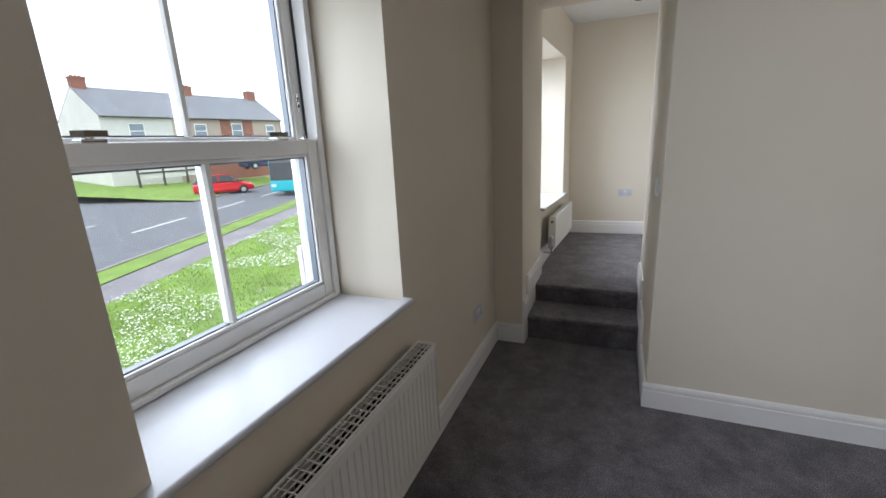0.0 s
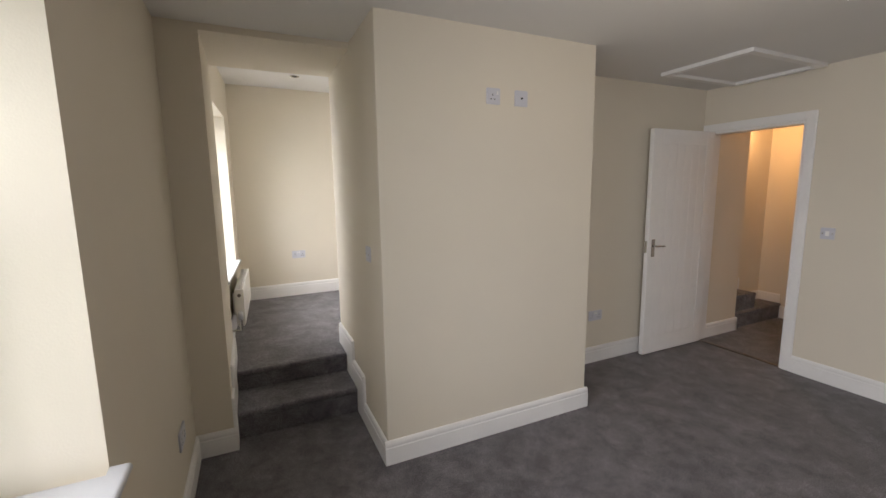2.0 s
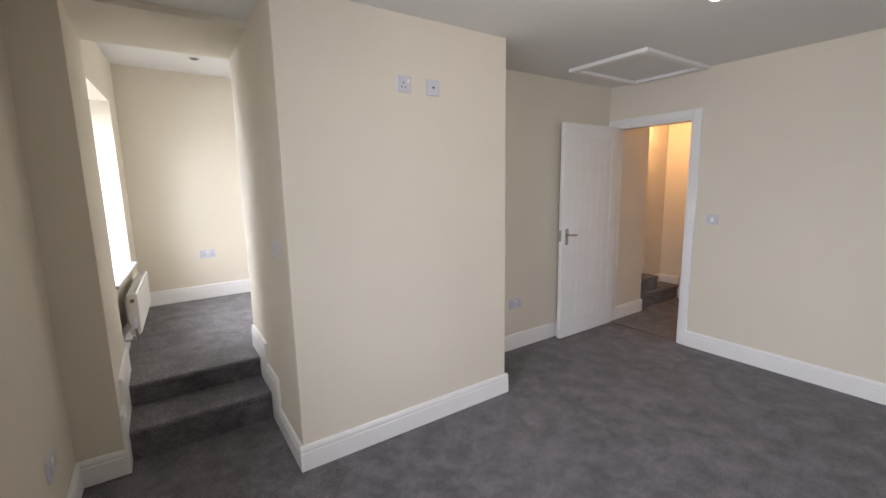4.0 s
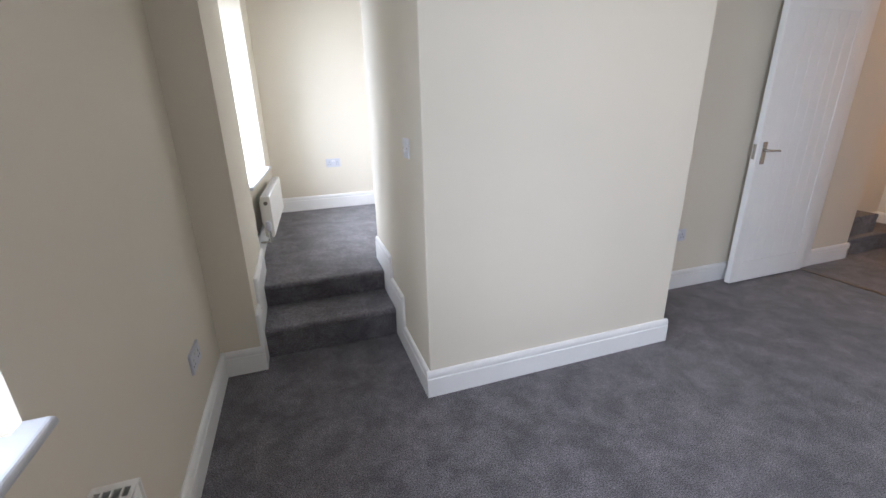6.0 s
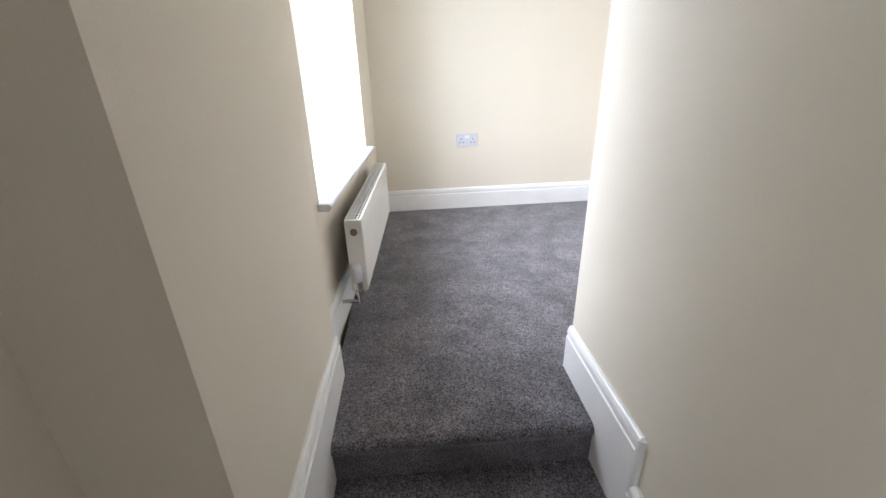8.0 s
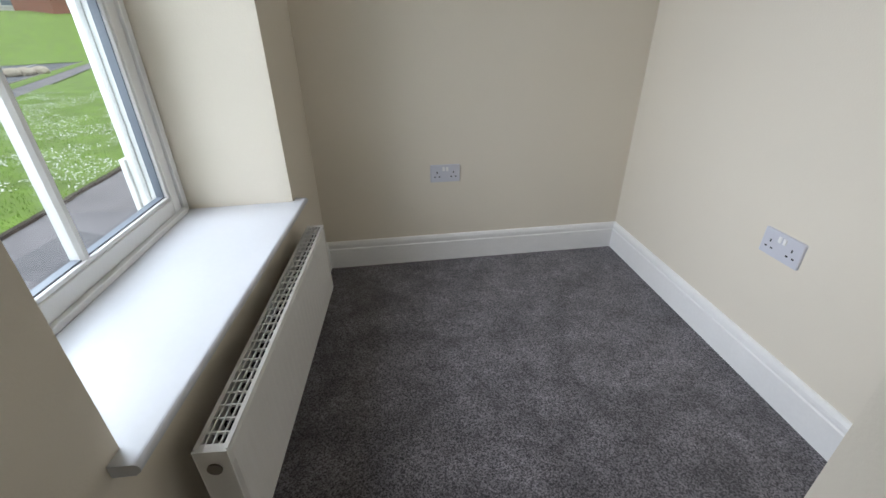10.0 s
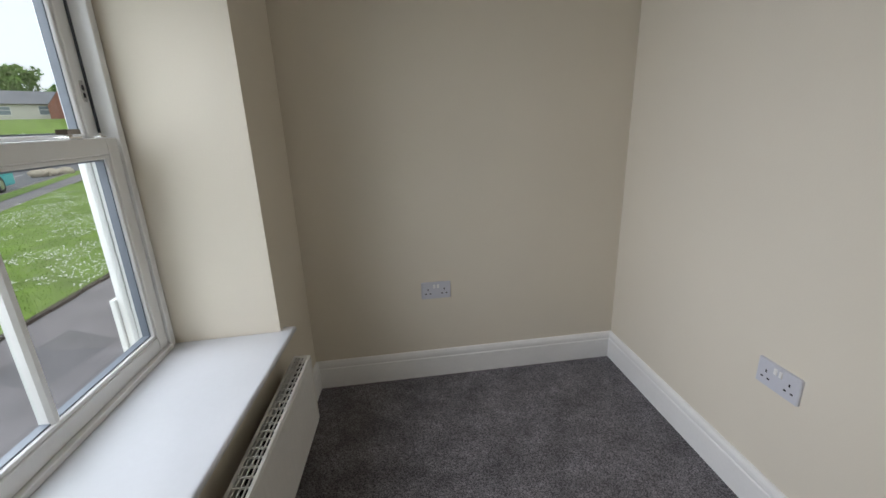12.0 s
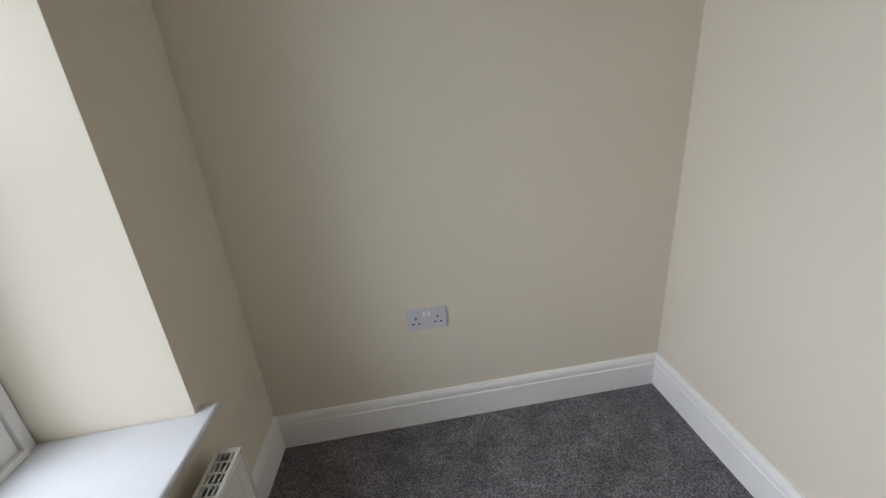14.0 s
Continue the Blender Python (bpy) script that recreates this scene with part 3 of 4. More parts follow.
solid("threshold_strip", boxes((XR + 0.012, XR + 0.045, DY0 + 0.022, DY1 - 0.022, 0.0, 0.005), bevel=0.001), BRASS, "dark metal carpet threshold strip", "threshold", "structure")

# ---- hall beyond the door ----
HX = 5.78
solid("floor_hall", boxes((XR + 0.01, HX + 0.2, -1.6, 0.9, -0.15, 0.0)), CARPET, "charcoal carpet in the warmly lit hall", "carpet", "structure")
solid("wall_hall_side", boxes((XR + 0.13, 4.75, DY1, 0.90, -0.1, 2.75), (4.75, 4.90, DY1, 0.764, -0.1, 2.75)), WALL, "cream painted hall wall", "wall", "structure")
solid("wall_hall_far", boxes((HX, HX + 0.15, -1.6, 0.90, -0.1, 2.55)), WALL, "cream painted hall wall", "wall", "structure")
solid("wall_hall_end", boxes((XR + 0.13, HX, -1.75, -1.6, -0.1, 2.75)), WALL, "cream painted hall wall", "wall", "structure")
solid("wall_hall_stair_end", boxes((4.75, HX, 0.765, 0.90, -0.1, 2.55)), WALL, "cream painted stair wall", "wall", "structure")
solid("ceiling_hall", boxes((XR + 0.13, HX, -1.6, 0.765, 2.45, 2.55)), CEIL, "white painted hall ceiling", "ceiling", "structure")
skirting("baseboard_hall_side", "x", DY1, -1, XR + 0.13, 4.918, 0, SH)
skirting("baseboard_hall_side_return", "y", 4.90, 1, DY1 - 0.018, 0.52, 0, SH)
skirting("baseboard_hall_far", "y", HX, -1, -1.6, 0.52, 0, SH)
stairs = thing("staircase", (5.34, 0.52, 0), "dark carpeted winder steps turning out of the hall", "staircase", kind="structure")
bm = bmesh.new()
add_prism(bm, [(u - 0.52, v) for u, v in step_outline(0.52, 0.0, 0.17, 0.765)], "x", 4.90 - 5.34, HX - 5.34)
part("tread", bm, CARPET, stairs)
for x, z in ((5.34, 0.17),):
    bm = bmesh.new()
    add_prism(bm, [(-(u + 5.34), v) for u, v in step_outline(-x, z, z + 0.17, -4.90)], "y", 0.03, 0.245)
    part("tread", bm, CARPET, stairs)
skirting("baseboard_hall_stair", "y", HX, -1, 0.53, 0.765, 0.17, 0.10)
skirting("baseboard_stair_end", "x", 0.765, -1, 5.37, HX - 0.02, 0.17, 0.10)
skirting("baseboard_stair_rise", "x", 0.765, -1, 4.90, 5.37, 0.30, 0.16)

# ---- ceiling fittings ----
pend = thing("pendant_light", (2.15, -1.30, CZ), "bare lit bulb on a short white ceiling pendant", "ceiling light")
bm = bmesh.new()
add_lathe(bm, [(0.050, -0.0005), (0.050, -0.008), (0.040, -0.020), (0.014, -0.026), (0.008, -0.034)], (0, 0, 0))
part("ceiling_rose", bm, PLAST, pend, smooth=True)
bm = bmesh.new()
add_tube(bm, (0, 0, -0.03), (0, 0, -0.12), 0.0035)
part("flex", bm, PLAST, pend)
bm = bmesh.new()
add_lathe(bm, [(0.006, -0.115), (0.014, -0.125), (0.016, -0.150), (0.020, -0.152), (0.020, -0.175), (0.015, -0.178), (0.015, -0.190)], (0, 0, 0))
part("lamp_holder", bm, BRASS, pend, "dark lamp holder", smooth=True)
bm = bmesh.new()
prof = [(0.0135, -0.188), (0.015, -0.200)] + [(0.031 * math.sin(math.radians(a)), -0.245 + 0.034 * math.cos(math.radians(a))) for a in range(30, 176, 12)]
add_lathe(bm, prof, (0, 0, 0))
b = part("bulb", bm, BULB, pend, "glowing warm white bulb", smooth=True)
b.visible_shadow = False

hatch = thing("loft_hatch", (3.76, -0.03, CZ), "white loft hatch with a moulded frame in the ceiling", "loft hatch")
hx0, hx1, hy0, hy1 = -0.44, 0.46, -0.33, 0.33
bm = bmesh.new()
for r in ((hx0, hx1, hy0, hy0 + 0.055), (hx0, hx1, hy1 - 0.055, hy1), (hx0, hx0 + 0.055, hy0 + 0.055, hy1 - 0.055), (hx1 - 0.055, hx1, hy0 + 0.055, hy1 - 0.055)):
    add_box(bm, *r, -0.028, -0.0005, bevel=0.005)
part("hatch_frame", bm, GLOSS, hatch)
part("hatch_panel", boxes((hx0 + 0.06, hx1 - 0.06, hy0 + 0.06, hy1 - 0.06, -0.006, -0.0005)), CEIL, hatch)

dl = thing("downlight", (0.865, 2.42, UC), "recessed chrome ceiling downlight, unlit", "ceiling light")
bm = bmesh.new()
add_lathe(bm, [(0.044, 0.0), (0.044, -0.004), (0.038, -0.007), (0.030, -0.005), (0.029, -0.001)], (0, 0, -0.0005))
part("bezel", bm, CHROME, dl, smooth=True)
bm = bmesh.new()
add_lathe(bm, [(0.028, 0.0), (0.026, -0.0022), (0.01, -0.0035)], (0, 0, -0.0035))
part("lamp_face", bm, DARK, dl, "dark unlit lamp face")

# ---- outside: ground, road, lawns ----
G = -1.50
GRASS = material("lawn_grass", (0.155, 0.245, 0.032), 0.9, grain=(60, 0.35), wear=(1.2, 0.25), bump=0.6, bump_scale=90)
BLADE = material("grass_blades", (0.185, 0.30, 0.040), 0.8, grain=(3, 0.3), wear=(0.8, 0.25), bump=0.0)
DAISY = material("white_daisy_petals", (0.75, 0.75, 0.70), 0.8, bump=0.0)
ASPHALT = material("worn_grey_asphalt", (0.125, 0.128, 0.138), 0.85, grain=(140, 0.12), wear=(1.5, 0.12), bump=0.08, bump_scale=200)
TARMAC = material("weathered_tarmac_path", (0.20, 0.185, 0.19), 0.9, grain=(120, 0.12), wear=(1.1, 0.18), bump=0.08, bump_scale=160)
PATCH = material("dark_tarmac_patch", (0.15, 0.142, 0.147), 0.9, grain=(120, 0.12), wear=(3, 0.15), bump=0.08, bump_scale=160)
PAINT = material("road_marking_paint", (0.62, 0.62, 0.60), 0.7, grain=(40, 0.15), wear=(4, 0.15), bump=0.1)
KERB = material("concrete_kerb", (0.24, 0.22, 0.20), 0.9, grain=(70, 0.12), wear=(2, 0.15), bump=0.3, bump_scale=80)
EARTH = material("damp_soil_edge", (0.06, 0.045, 0.035), 0.95, grain=(60, 0.3), wear=(5, 0.2), bump=0.6, bump_scale=60)
SLATE = material("grey_slate_roof", (0.17, 0.175, 0.19), 0.7, grain=(6, 0.10), wear=(0.6, 0.12), bump=0.3, bump_scale=14)
RENDER_WHITE = material("white_house_render", (0.62, 0.60, 0.56), 0.9, grain=(20, 0.03), wear=(0.8, 0.06), bump=0.2, bump_scale=30)
RENDER_BEIGE = material("beige_house_render", (0.42, 0.34, 0.28), 0.9, grain=(20, 0.05), wear=(0.8, 0.07), bump=0.2, bump_scale=30)
BRICK = material("red_brick", (0.27, 0.115, 0.080), 0.9, grain=(12, 0.18), wear=(1.0, 0.10), bump=0.3, bump_scale=12)
BODY_RED = material("red_car_paint", (0.62, 0.012, 0.020), 0.2, grain=(50, 0.01), wear=(2, 0.03), bump=0.0)
BODY_BLUE = material("dark_blue_car_paint", (0.02, 0.035, 0.10), 0.2, bump=0.0)
BODY_TEAL = material("turquoise_bus_paint", (0.02, 0.42, 0.50), 0.3, grain=(30, 0.02), wear=(1.5, 0.04), bump=0.0)
TINT = material("dark_vehicle_glass", (0.025, 0.03, 0.035), 0.05, bump=0.0)
TYRE = material("black_tyre_rubber", (0.018, 0.018, 0.018), 0.8, bump=0.0)
LAMPW = material("clear_headlamp", (0.65, 0.66, 0.68), 0.15, bump=0.0)
PANEW = material("pale_curtained_window", (0.20, 0.24, 0.28), 0.1, bump=0.0)
LEAF = material("tree_leaves", (0.16, 0.26, 0.06), 0.8, grain=(2, 0.3), wear=(0.5, 0.2), bump=0.0)
BARK = material("grey_brown_bark", (0.10, 0.08, 0.06), 0.9, bump=0.3, bump_scale=20)
TIMBER = material("dark_stained_timber", (0.07, 0.055, 0.05), 0.8, bump=0.1)

RD = Vector((-0.37, 0.929, 0.0))      # along the road
RN = Vector((0.929, 0.37, 0.0))       # across it, towards the house


def road_point(c, s, z):
    """c: across, s: along; the road's own axes."""
    p = RN * c + RD * s
    return (p.x, p.y, z)


def sheet(name, pts, mat, label, category, z_low=None):
    bm = bmesh.new()
    top = [bm.verts.new(p) for p in pts]
    bm.faces.new(top)
    bmesh.ops.recalc_face_normals(bm, faces=bm.faces[:])
    if bm.faces[:][0].normal.z < 0:
        bmesh.ops.reverse_faces(bm, faces=bm.faces[:])
    ob = solid(name, bm, mat, label, category, "structure")
    return ob


bm = bmesh.new()
n = 40
ring = [bm.verts.new((2500 * math.cos(2 * math.pi * i / n), 2500 * math.sin(2 * math.pi * i / n), G - 0.03)) for i in range(n)]
bm.faces.new(ring)
solid("ground", bm, GRASS, "green grassland reaching the horizon", "ground", "structure")


def strip(name, c0, c1, s0, s1, z, mat, label, category):
    return sheet(name, [road_point(c0, s0, z), road_point(c1, s0, z), road_point(c1, s1, z), road_point(c0, s1, z)], mat, label, category)


strip("road", -16.6, -9.5, -60, 130, G, ASPHALT, "worn grey asphalt road with white centre dashes", "road")
strip("road_side", -90, -16.59, -3.0, 40.0, G, ASPHALT, "grey asphalt side road mouth", "road")
strip("pavement", -8.45, -7.15, -60, 130, G + 0.035, TARMAC, "weathered tarmac footpath between grass strips", "pavement")
sheet("pavement_house", [(-0.3, -14, G + 0.03), (-4.2, -14, G + 0.03), (-5.3, 1.5, G + 0.03), (-6.25, 11.0, G + 0.03), (-8.0, 30, G + 0.03), (-0.3, 30, G + 0.03)], TARMAC, "weathered tarmac forecourt along the house", "pavement")
sheet("pavement_patch", [(-3.9, 6.1, G + 0.035), (-4.9, 6.5, G + 0.035), (-4.75, 7.9, G + 0.035), (-3.7, 7.4, G + 0.035)], PATCH, "darker repaired tarmac patch", "pavement")

# lawn bank opposite, rising to the terrace
bm = bmesh.new()
cols = 14
grid = []
for i in range(cols + 1):
    s = 24.5 + i * 7.25
    row = []
    for j in range(9):
        c = -16.75 - j * 2.8
        lift = (j / 8) ** 1.2 * 1.35 + (0.02 if j == 0 else 0.06 * noise.noise((i * 0.7, j * 0.8, 0)))
        row.append(bm.verts.new(road_point(c, s + 0.2 * 2.8 * j, G + 0.06 + lift)))
    grid.append(row)
for a, b in zip(grid, grid[1:]):
    for j in range(8):
        bm.faces.new((a[j], a[j + 1], b[j + 1], b[j]))
bmesh.ops.recalc_face_normals(bm, faces=bm.faces[:])
solid("ground_bank", bm, GRASS, "grassy bank rising towards the terrace", "lawn", "structure", smooth=True)

# grassy rise towards the far houses
HD, HN = Vector((-0.62, 0.785, 0)), Vector((0.785, 0.62, 0))
bm = bmesh.new()
rows = []
for d, z in ((60, G + 0.02), (66, G + 0.6), (74, 1.3), (84, 3.0), (92, 4.0), (150, 4.6)):
    rows.append([bm.verts.new((*(HD * d + HN * w).xy, z + 0.15 * noise.noise((d * 0.1, w * 0.1, 2.0)))) for w in range(-14, 71, 7)])
for a, b in zip(rows, rows[1:]):
    for k in range(len(a) - 1):
        bm.faces.new((a[k], a[k + 1], b[k + 1], b[k]))
bmesh.ops.recalc_face_normals(bm, faces=bm.faces[:])
solid("ground_rise", bm, GRASS, "green slope rising to the far houses", "lawn", "structure", smooth=True)

# kerbs
for nm, c in (("near", -9.44), ("far", -16.66)):
    bm = bmesh.new()
    s0 = -60 if nm == "near" else 24.5
    add_box(bm, -0.06, 0.06, s0, 130, G - 0.05, G + 0.10)
    k = solid("kerb_" + nm, bm, KERB, "grey concrete kerb along the road", "kerb", "structure")
    k.matrix_world = Matrix(((RN.x, RD.x, 0, RN.x * c), (RN.y, RD.y, 0, RN.y * c), (0, 0, 1, 0), (0, 0, 0, 1)))


def lawn_edge(t):
    y = -14 + 44 * t
    x = -4.2 + (y + 14) * (-1.1 / 15.5) if y < 1.5 else -5.3 + (y - 1.5) * -0.05
    return x, y


# low kerb and soil edge where the lawn meets the forecourt
bm = bmesh.new()
steps = 60
for i in range(steps):
    x0, y0 = lawn_edge(i / steps)
    x1, y1 = lawn_edge((i + 1) / steps)
    w = 0.05
    j = 0.015 * math.sin(i * 2.3)
    v = [bm.verts.new(p) for p in ((x0 - w, y0, G), (x0 + w + j, y0, G), (x1 + w + j, y1 - 0.01, G), (x1 - w, y1 - 0.01, G), (x0 - w, y0, G + 0.09), (x0 + w + j, y0, G + 0.085), (x1 + w + j, y1 - 0.01, G + 0.085), (x1 - w, y1 - 0.01, G + 0.09))]
    for q in ((4, 5, 6, 7), (0, 1, 5, 4), (1, 2, 6, 5), (2, 3, 7, 6), (3, 0, 4, 7)):
        bm.faces.new([v[k] for k in q])
solid("kerb_lawn", bm, EARTH, "soil-stained low edging of the lawn", "kerb", "structure")

# front lawn: a slightly domed sheet, blades and daisies on it
def lawn_z(x, y):
    return G + 0.075 + 0.025 * noise.noise((x * 0.4, y * 0.4, 0.0))


bm = bmesh.new()
rows = []
for i in range(61):
    x0, y0 = lawn_edge(i / 60)
    far = (-7.15 - RN.y * y0) / RN.x
    rows.append([bm.verts.new((x0 + (far - x0) * k / 10, y0, lawn_z(x0 + (far - x0) * k / 10, y0))) for k in range(11)])
for a, b in zip(rows, rows[1:]):
    for k in range(10):
        bm.faces.new((a[k], a[k + 1], b[k + 1], b[k]))
bmesh.ops.recalc_face_normals(bm, faces=bm.faces[:])
solid("ground_lawn", bm, GRASS, "green front lawn dotted with daisies", "lawn", "structure", smooth=True)
strip("ground_verge", -9.38, -8.45, -60, 130, G + 0.06, GRASS, "narrow green grass verge beside the road", "lawn")

rng = np.random.default_rng(5)


def on_lawn(n, y_lo, y_hi):
    pts = []
    while len(pts) < n:
        y = rng.uniform(y_lo, y_hi)
        x0, _ = lawn_edge((y + 14) / 44)
        far = (-7.15 - RN.y * y) / RN.x
        x = rng.uniform(far, x0)
        pts.append((x, y))
    return pts


verts, faces = [], []
for x, y in on_lawn(26000, 0.0, 26.0):
    z = lawn_z(x, y) - 0.01
    a = rng.uniform(0, math.pi)
    h = rng.uniform(0.03, 0.075)
    dx, dy = 0.012 * math.cos(a), 0.012 * math.sin(a)
    lx, ly = rng.normal(0, 0.02, 2)
    k = len(verts)
    verts += [(x - dx, y - dy, z), (x + dx, y + dy, z), (x + lx, y + ly, z + h)]
    faces.append((k, k + 1, k + 2))
me = bpy.data.meshes.new("grass_blades")
me.from_pydata(verts, [], faces)
me.materials.append(BLADE)
tagged(new("grass_blades", me), "fresh green grass blades of the lawn", "grass", kind="stuff")

verts, faces = [], []
for x, y in on_lawn(21000, 0.0, 26.0):
    if noise.noise((x * 0.55, y * 0.55, 3.0)) + 0.35 * noise.noise((x * 2.1, y * 2.1, 7.0)) < (0.03 if y < 5 else -0.08):
        continue
    z = lawn_z(x, y) + rng.uniform(0.045, 0.075)
    r = rng.uniform(0.009, 0.017) if y < 5 else rng.uniform(0.014, 0.023)
    tx, ty = rng.normal(0, 0.25, 2)
    k = len(verts)
    for i in range(6):
        a = i * math.pi / 3
        verts.append((x + r * math.cos(a), y + r * math.sin(a), z + r * (tx * math.cos(a) + ty * math.sin(a))))
    faces.append(tuple(range(k, k + 6)))
me = bpy.data.meshes.new("daisies")
me.from_pydata(verts, [], faces)
me.materials.append(DAISY)
tagged(new("daisies", me), "scattered small white daisies in the lawn", "flowers", kind="stuff")

bm = bmesh.new()
bmesh.ops.create_icosphere(bm, subdivisions=2, radius=0.11, matrix=Matrix.Translation((-5.9, 5.2, G + 0.19)))
solid("ball", bm, DAISY, "plain white ball lying on the lawn", "ball", smooth=True)

# road markings
def dash(c0, c1, s0, s1):
    bm = bmesh.new()
    bm.faces.new([bm.verts.new(road_point(c, s, G + 0.004)) for c, s in ((c0, s0), (c1, s0), (c1, s1), (c0, s1))])
    bmesh.ops.recalc_face_normals(bm, faces=bm.faces[:])
    return bm


marks = thing("road_markings", (0, 0, 0), "worn white painted road dashes", "road marking", kind="structure")
for i in range(-4, 14):
    part("dash", dash(-13.08, -12.92, 2.0 + 6.0 * i, 5.6 + 6.0 * i), PAINT, marks)
for i in range(14):
    part("dash", dash(-16.55, -16.40, -2.6 + i * 1.4, -1.9 + i * 1.4), PAINT, marks)
for c0, c1, s in ((-24, -17.2, 8.9), (-23, -17.6, 11.0)):
    part("dash", dash(c0, c1, s, s + 0.13), PAINT, marks)


# ---- terrace opposite ----
def facade_frame(a, b, z):
    a, b = Vector((*a, z)), Vector((*b, z))
    u = (b - a).normalized()
    out = Vector((u.y, -u.x, 0))
    return Matrix(((u.x, -out.x, 0, a.x), (u.y, -out.y, 0, a.y), (0, 0, 1, z), (0, 0, 0, 1))), (b - a).length


def terraced_house(m, u0, u1, mat, windows, chimney, label, bands=(), eave=4.95, ridge=7.6, depth=8.0):
    """Local axes: x along the front, y back from it, z up."""
    h = thing("terraced_house", (0, 0, 0), label, "house", "terrace of houses")
    h.matrix_world = m
    bm = bmesh.new()
    add_prism(bm, [(0, -3.0), (depth, -3.0), (depth, eave), (depth / 2, ridge - 0.12), (0, eave)], "x", u0, u1)
    part("wall", bm, mat, h)
    bm = bmesh.new()
    add_prism(bm, [(-0.25, eave - 0.14), (-0.25, eave - 0.04), (depth / 2, ridge), (depth + 0.25, eave - 0.04), (depth + 0.25, eave - 0.14), (depth / 2, ridge - 0.10)], "x", u0, u1)
    roof = part("roof", bm, SLATE, h)
    bm = bmesh.new()
    add_tube(bm, (u0, -0.30, eave - 0.10), (u1, -0.30, eave - 0.10), 0.06, n=10)
    part("gutter", bm, TIMBER, h)
    for c0, c1 in bands:
        part("brick_panel", boxes((c0, c1, -0.03, 0.0, 0.0, eave - 0.15)), BRICK, h, "red brick panel")
    for cx, cz, w, hh in windows:
        win = part("window", boxes((cx - w / 2, cx + w / 2, -0.035, -0.031, cz, cz + hh)), PANEW, h)
        fb = boxes((cx - w / 2 - 0.06, cx + w / 2 + 0.06, -0.10, -0.032, cz - 0.09, cz), (cx - w / 2 - 0.06, cx + w / 2 + 0.06, -0.07, -0.032, cz + hh, cz + hh + 0.08),
                   (cx - w / 2 - 0.06, cx - w / 2, -0.07, -0.032, cz, cz + hh), (cx + w / 2, cx + w / 2 + 0.06, -0.07, -0.032, cz, cz + hh), (cx - w / 2, cx + w / 2, -0.065, -0.036, cz + hh * 0.55, cz + hh * 0.55 + 0.06))
        part("frame", fb, GLOSS, win)
    if chimney is not None:
        bm = boxes((chimney - 0.5, chimney + 0.5, depth / 2 - 0.4, depth / 2 + 0.4, ridge - 0.6, ridge + 0.62), (chimney - 0.56, chimney + 0.56, depth / 2 - 0.46, depth / 2 + 0.46, ridge + 0.62, ridge + 0.75))
        ch = part("chimney", bm, BRICK, roof, "red brick chimney stack")
        for k in (-0.3, 0.0, 0.3):
            bm = bmesh.new()
            add_tube(bm, (chimney + k, depth / 2, ridge + 0.74), (chimney + k, depth / 2, ridge + 0.92), 0.10, 0.08, n=10)
            part("chimney_pot", bm, BRICK, h)
    return h


TM, TL = facade_frame((-38.4, 19.9), (-35.9, 37.5), 0.0)
terraced_house(TM, 0.0, 5.6, RENDER_WHITE, [(2.6, 2.9, 1.1, 1.4), (2.6, 0.6, 1.3, 1.3)], 0.6, "white rendered terraced house with a slate roof")
terraced_house(TM, 5.6, 10.0, RENDER_BEIGE, [(8.2, 2.9, 1.1, 1.4), (8.0, 0.6, 1.4, 1.3)], 9.6, "beige rendered terraced house with a brick chimney")
terraced_house(TM, 10.0, 14.2, RENDER_BEIGE, [(12.1, 2.9, 1.1, 1.5), (12.1, 0.6, 1.4, 1.4)], None, "terraced house with red brick upper panels", bands=((10.3, 11.4), (12.8, 14.0)))
terraced_house(TM, 14.2, TL, RENDER_BEIGE, [(16.2, 2.9, 1.0, 1.4), (16.2, 0.6, 1.2, 1.3)], TL - 0.7, "beige rendered end terraced house")
SM, SL = facade_frame((-46.2, 75.0), (-40.8, 87.0), 3.4)
tagged(terraced_house(SM, 0.0, SL, BRICK, [(3, 0.9, 1.6, 1.2), (8, 0.9, 1.6, 1.2)], None, "low red brick house with a grey roof", eave=2.6, ridge=5.4), "low red brick house with a grey slate roof")
BMX, BL = facade_frame((-62.0, 74.0), (-49.0, 88.0), 4.0)
terraced_house(BMX, 0.0, BL, RENDER_WHITE, [(4, 0.8, 2.0, 1.2), (9.5, 0.8, 2.2, 1.3)], None, "white bungalow with a grey tiled roof", eave=2.5, ridge=4.7)
NM, NL = facade_frame((-50.5, 90.0), (-40.0, 101.0), 4.2)
terraced_house(NM, 0.0, NL, BRICK, [(3, 0.9, 1.5, 1.2), (8, 0.9, 1.5, 1.2)], None, "red brick house beyond the green", eave=3.6, ridge=7.6)

# garden wall in brick before the terrace, white panels on dark posts
wall_pts = facade_frame((-35.6, 20.6), (-33.4, 36.0), 0.0)
gw = thing("garden_wall", (0, 0, 0), "low red brick garden wall before the terrace", "wall")
gw.matrix_world = wall_pts[0]
part("brickwork", boxes((5.8, 12.5, 0, 0.22, -1.0, 0.95)), BRICK, gw)
part("coping", boxes((5.8, 12.5, -0.04, 0.26, 0.95, 1.03), bevel=0.01), KERB, gw)
fence = thing("fence", (0, 0, 0), "white boarded fence on dark timber rails", "fence")
fence.matrix_world = wall_pts[0]
for k in range(4):
    part("post", boxes((-0.4 + k * 1.95, -0.25 + k * 1.95, -0.08, 0.07, -1.0, 1.15)), TIMBER, fence)
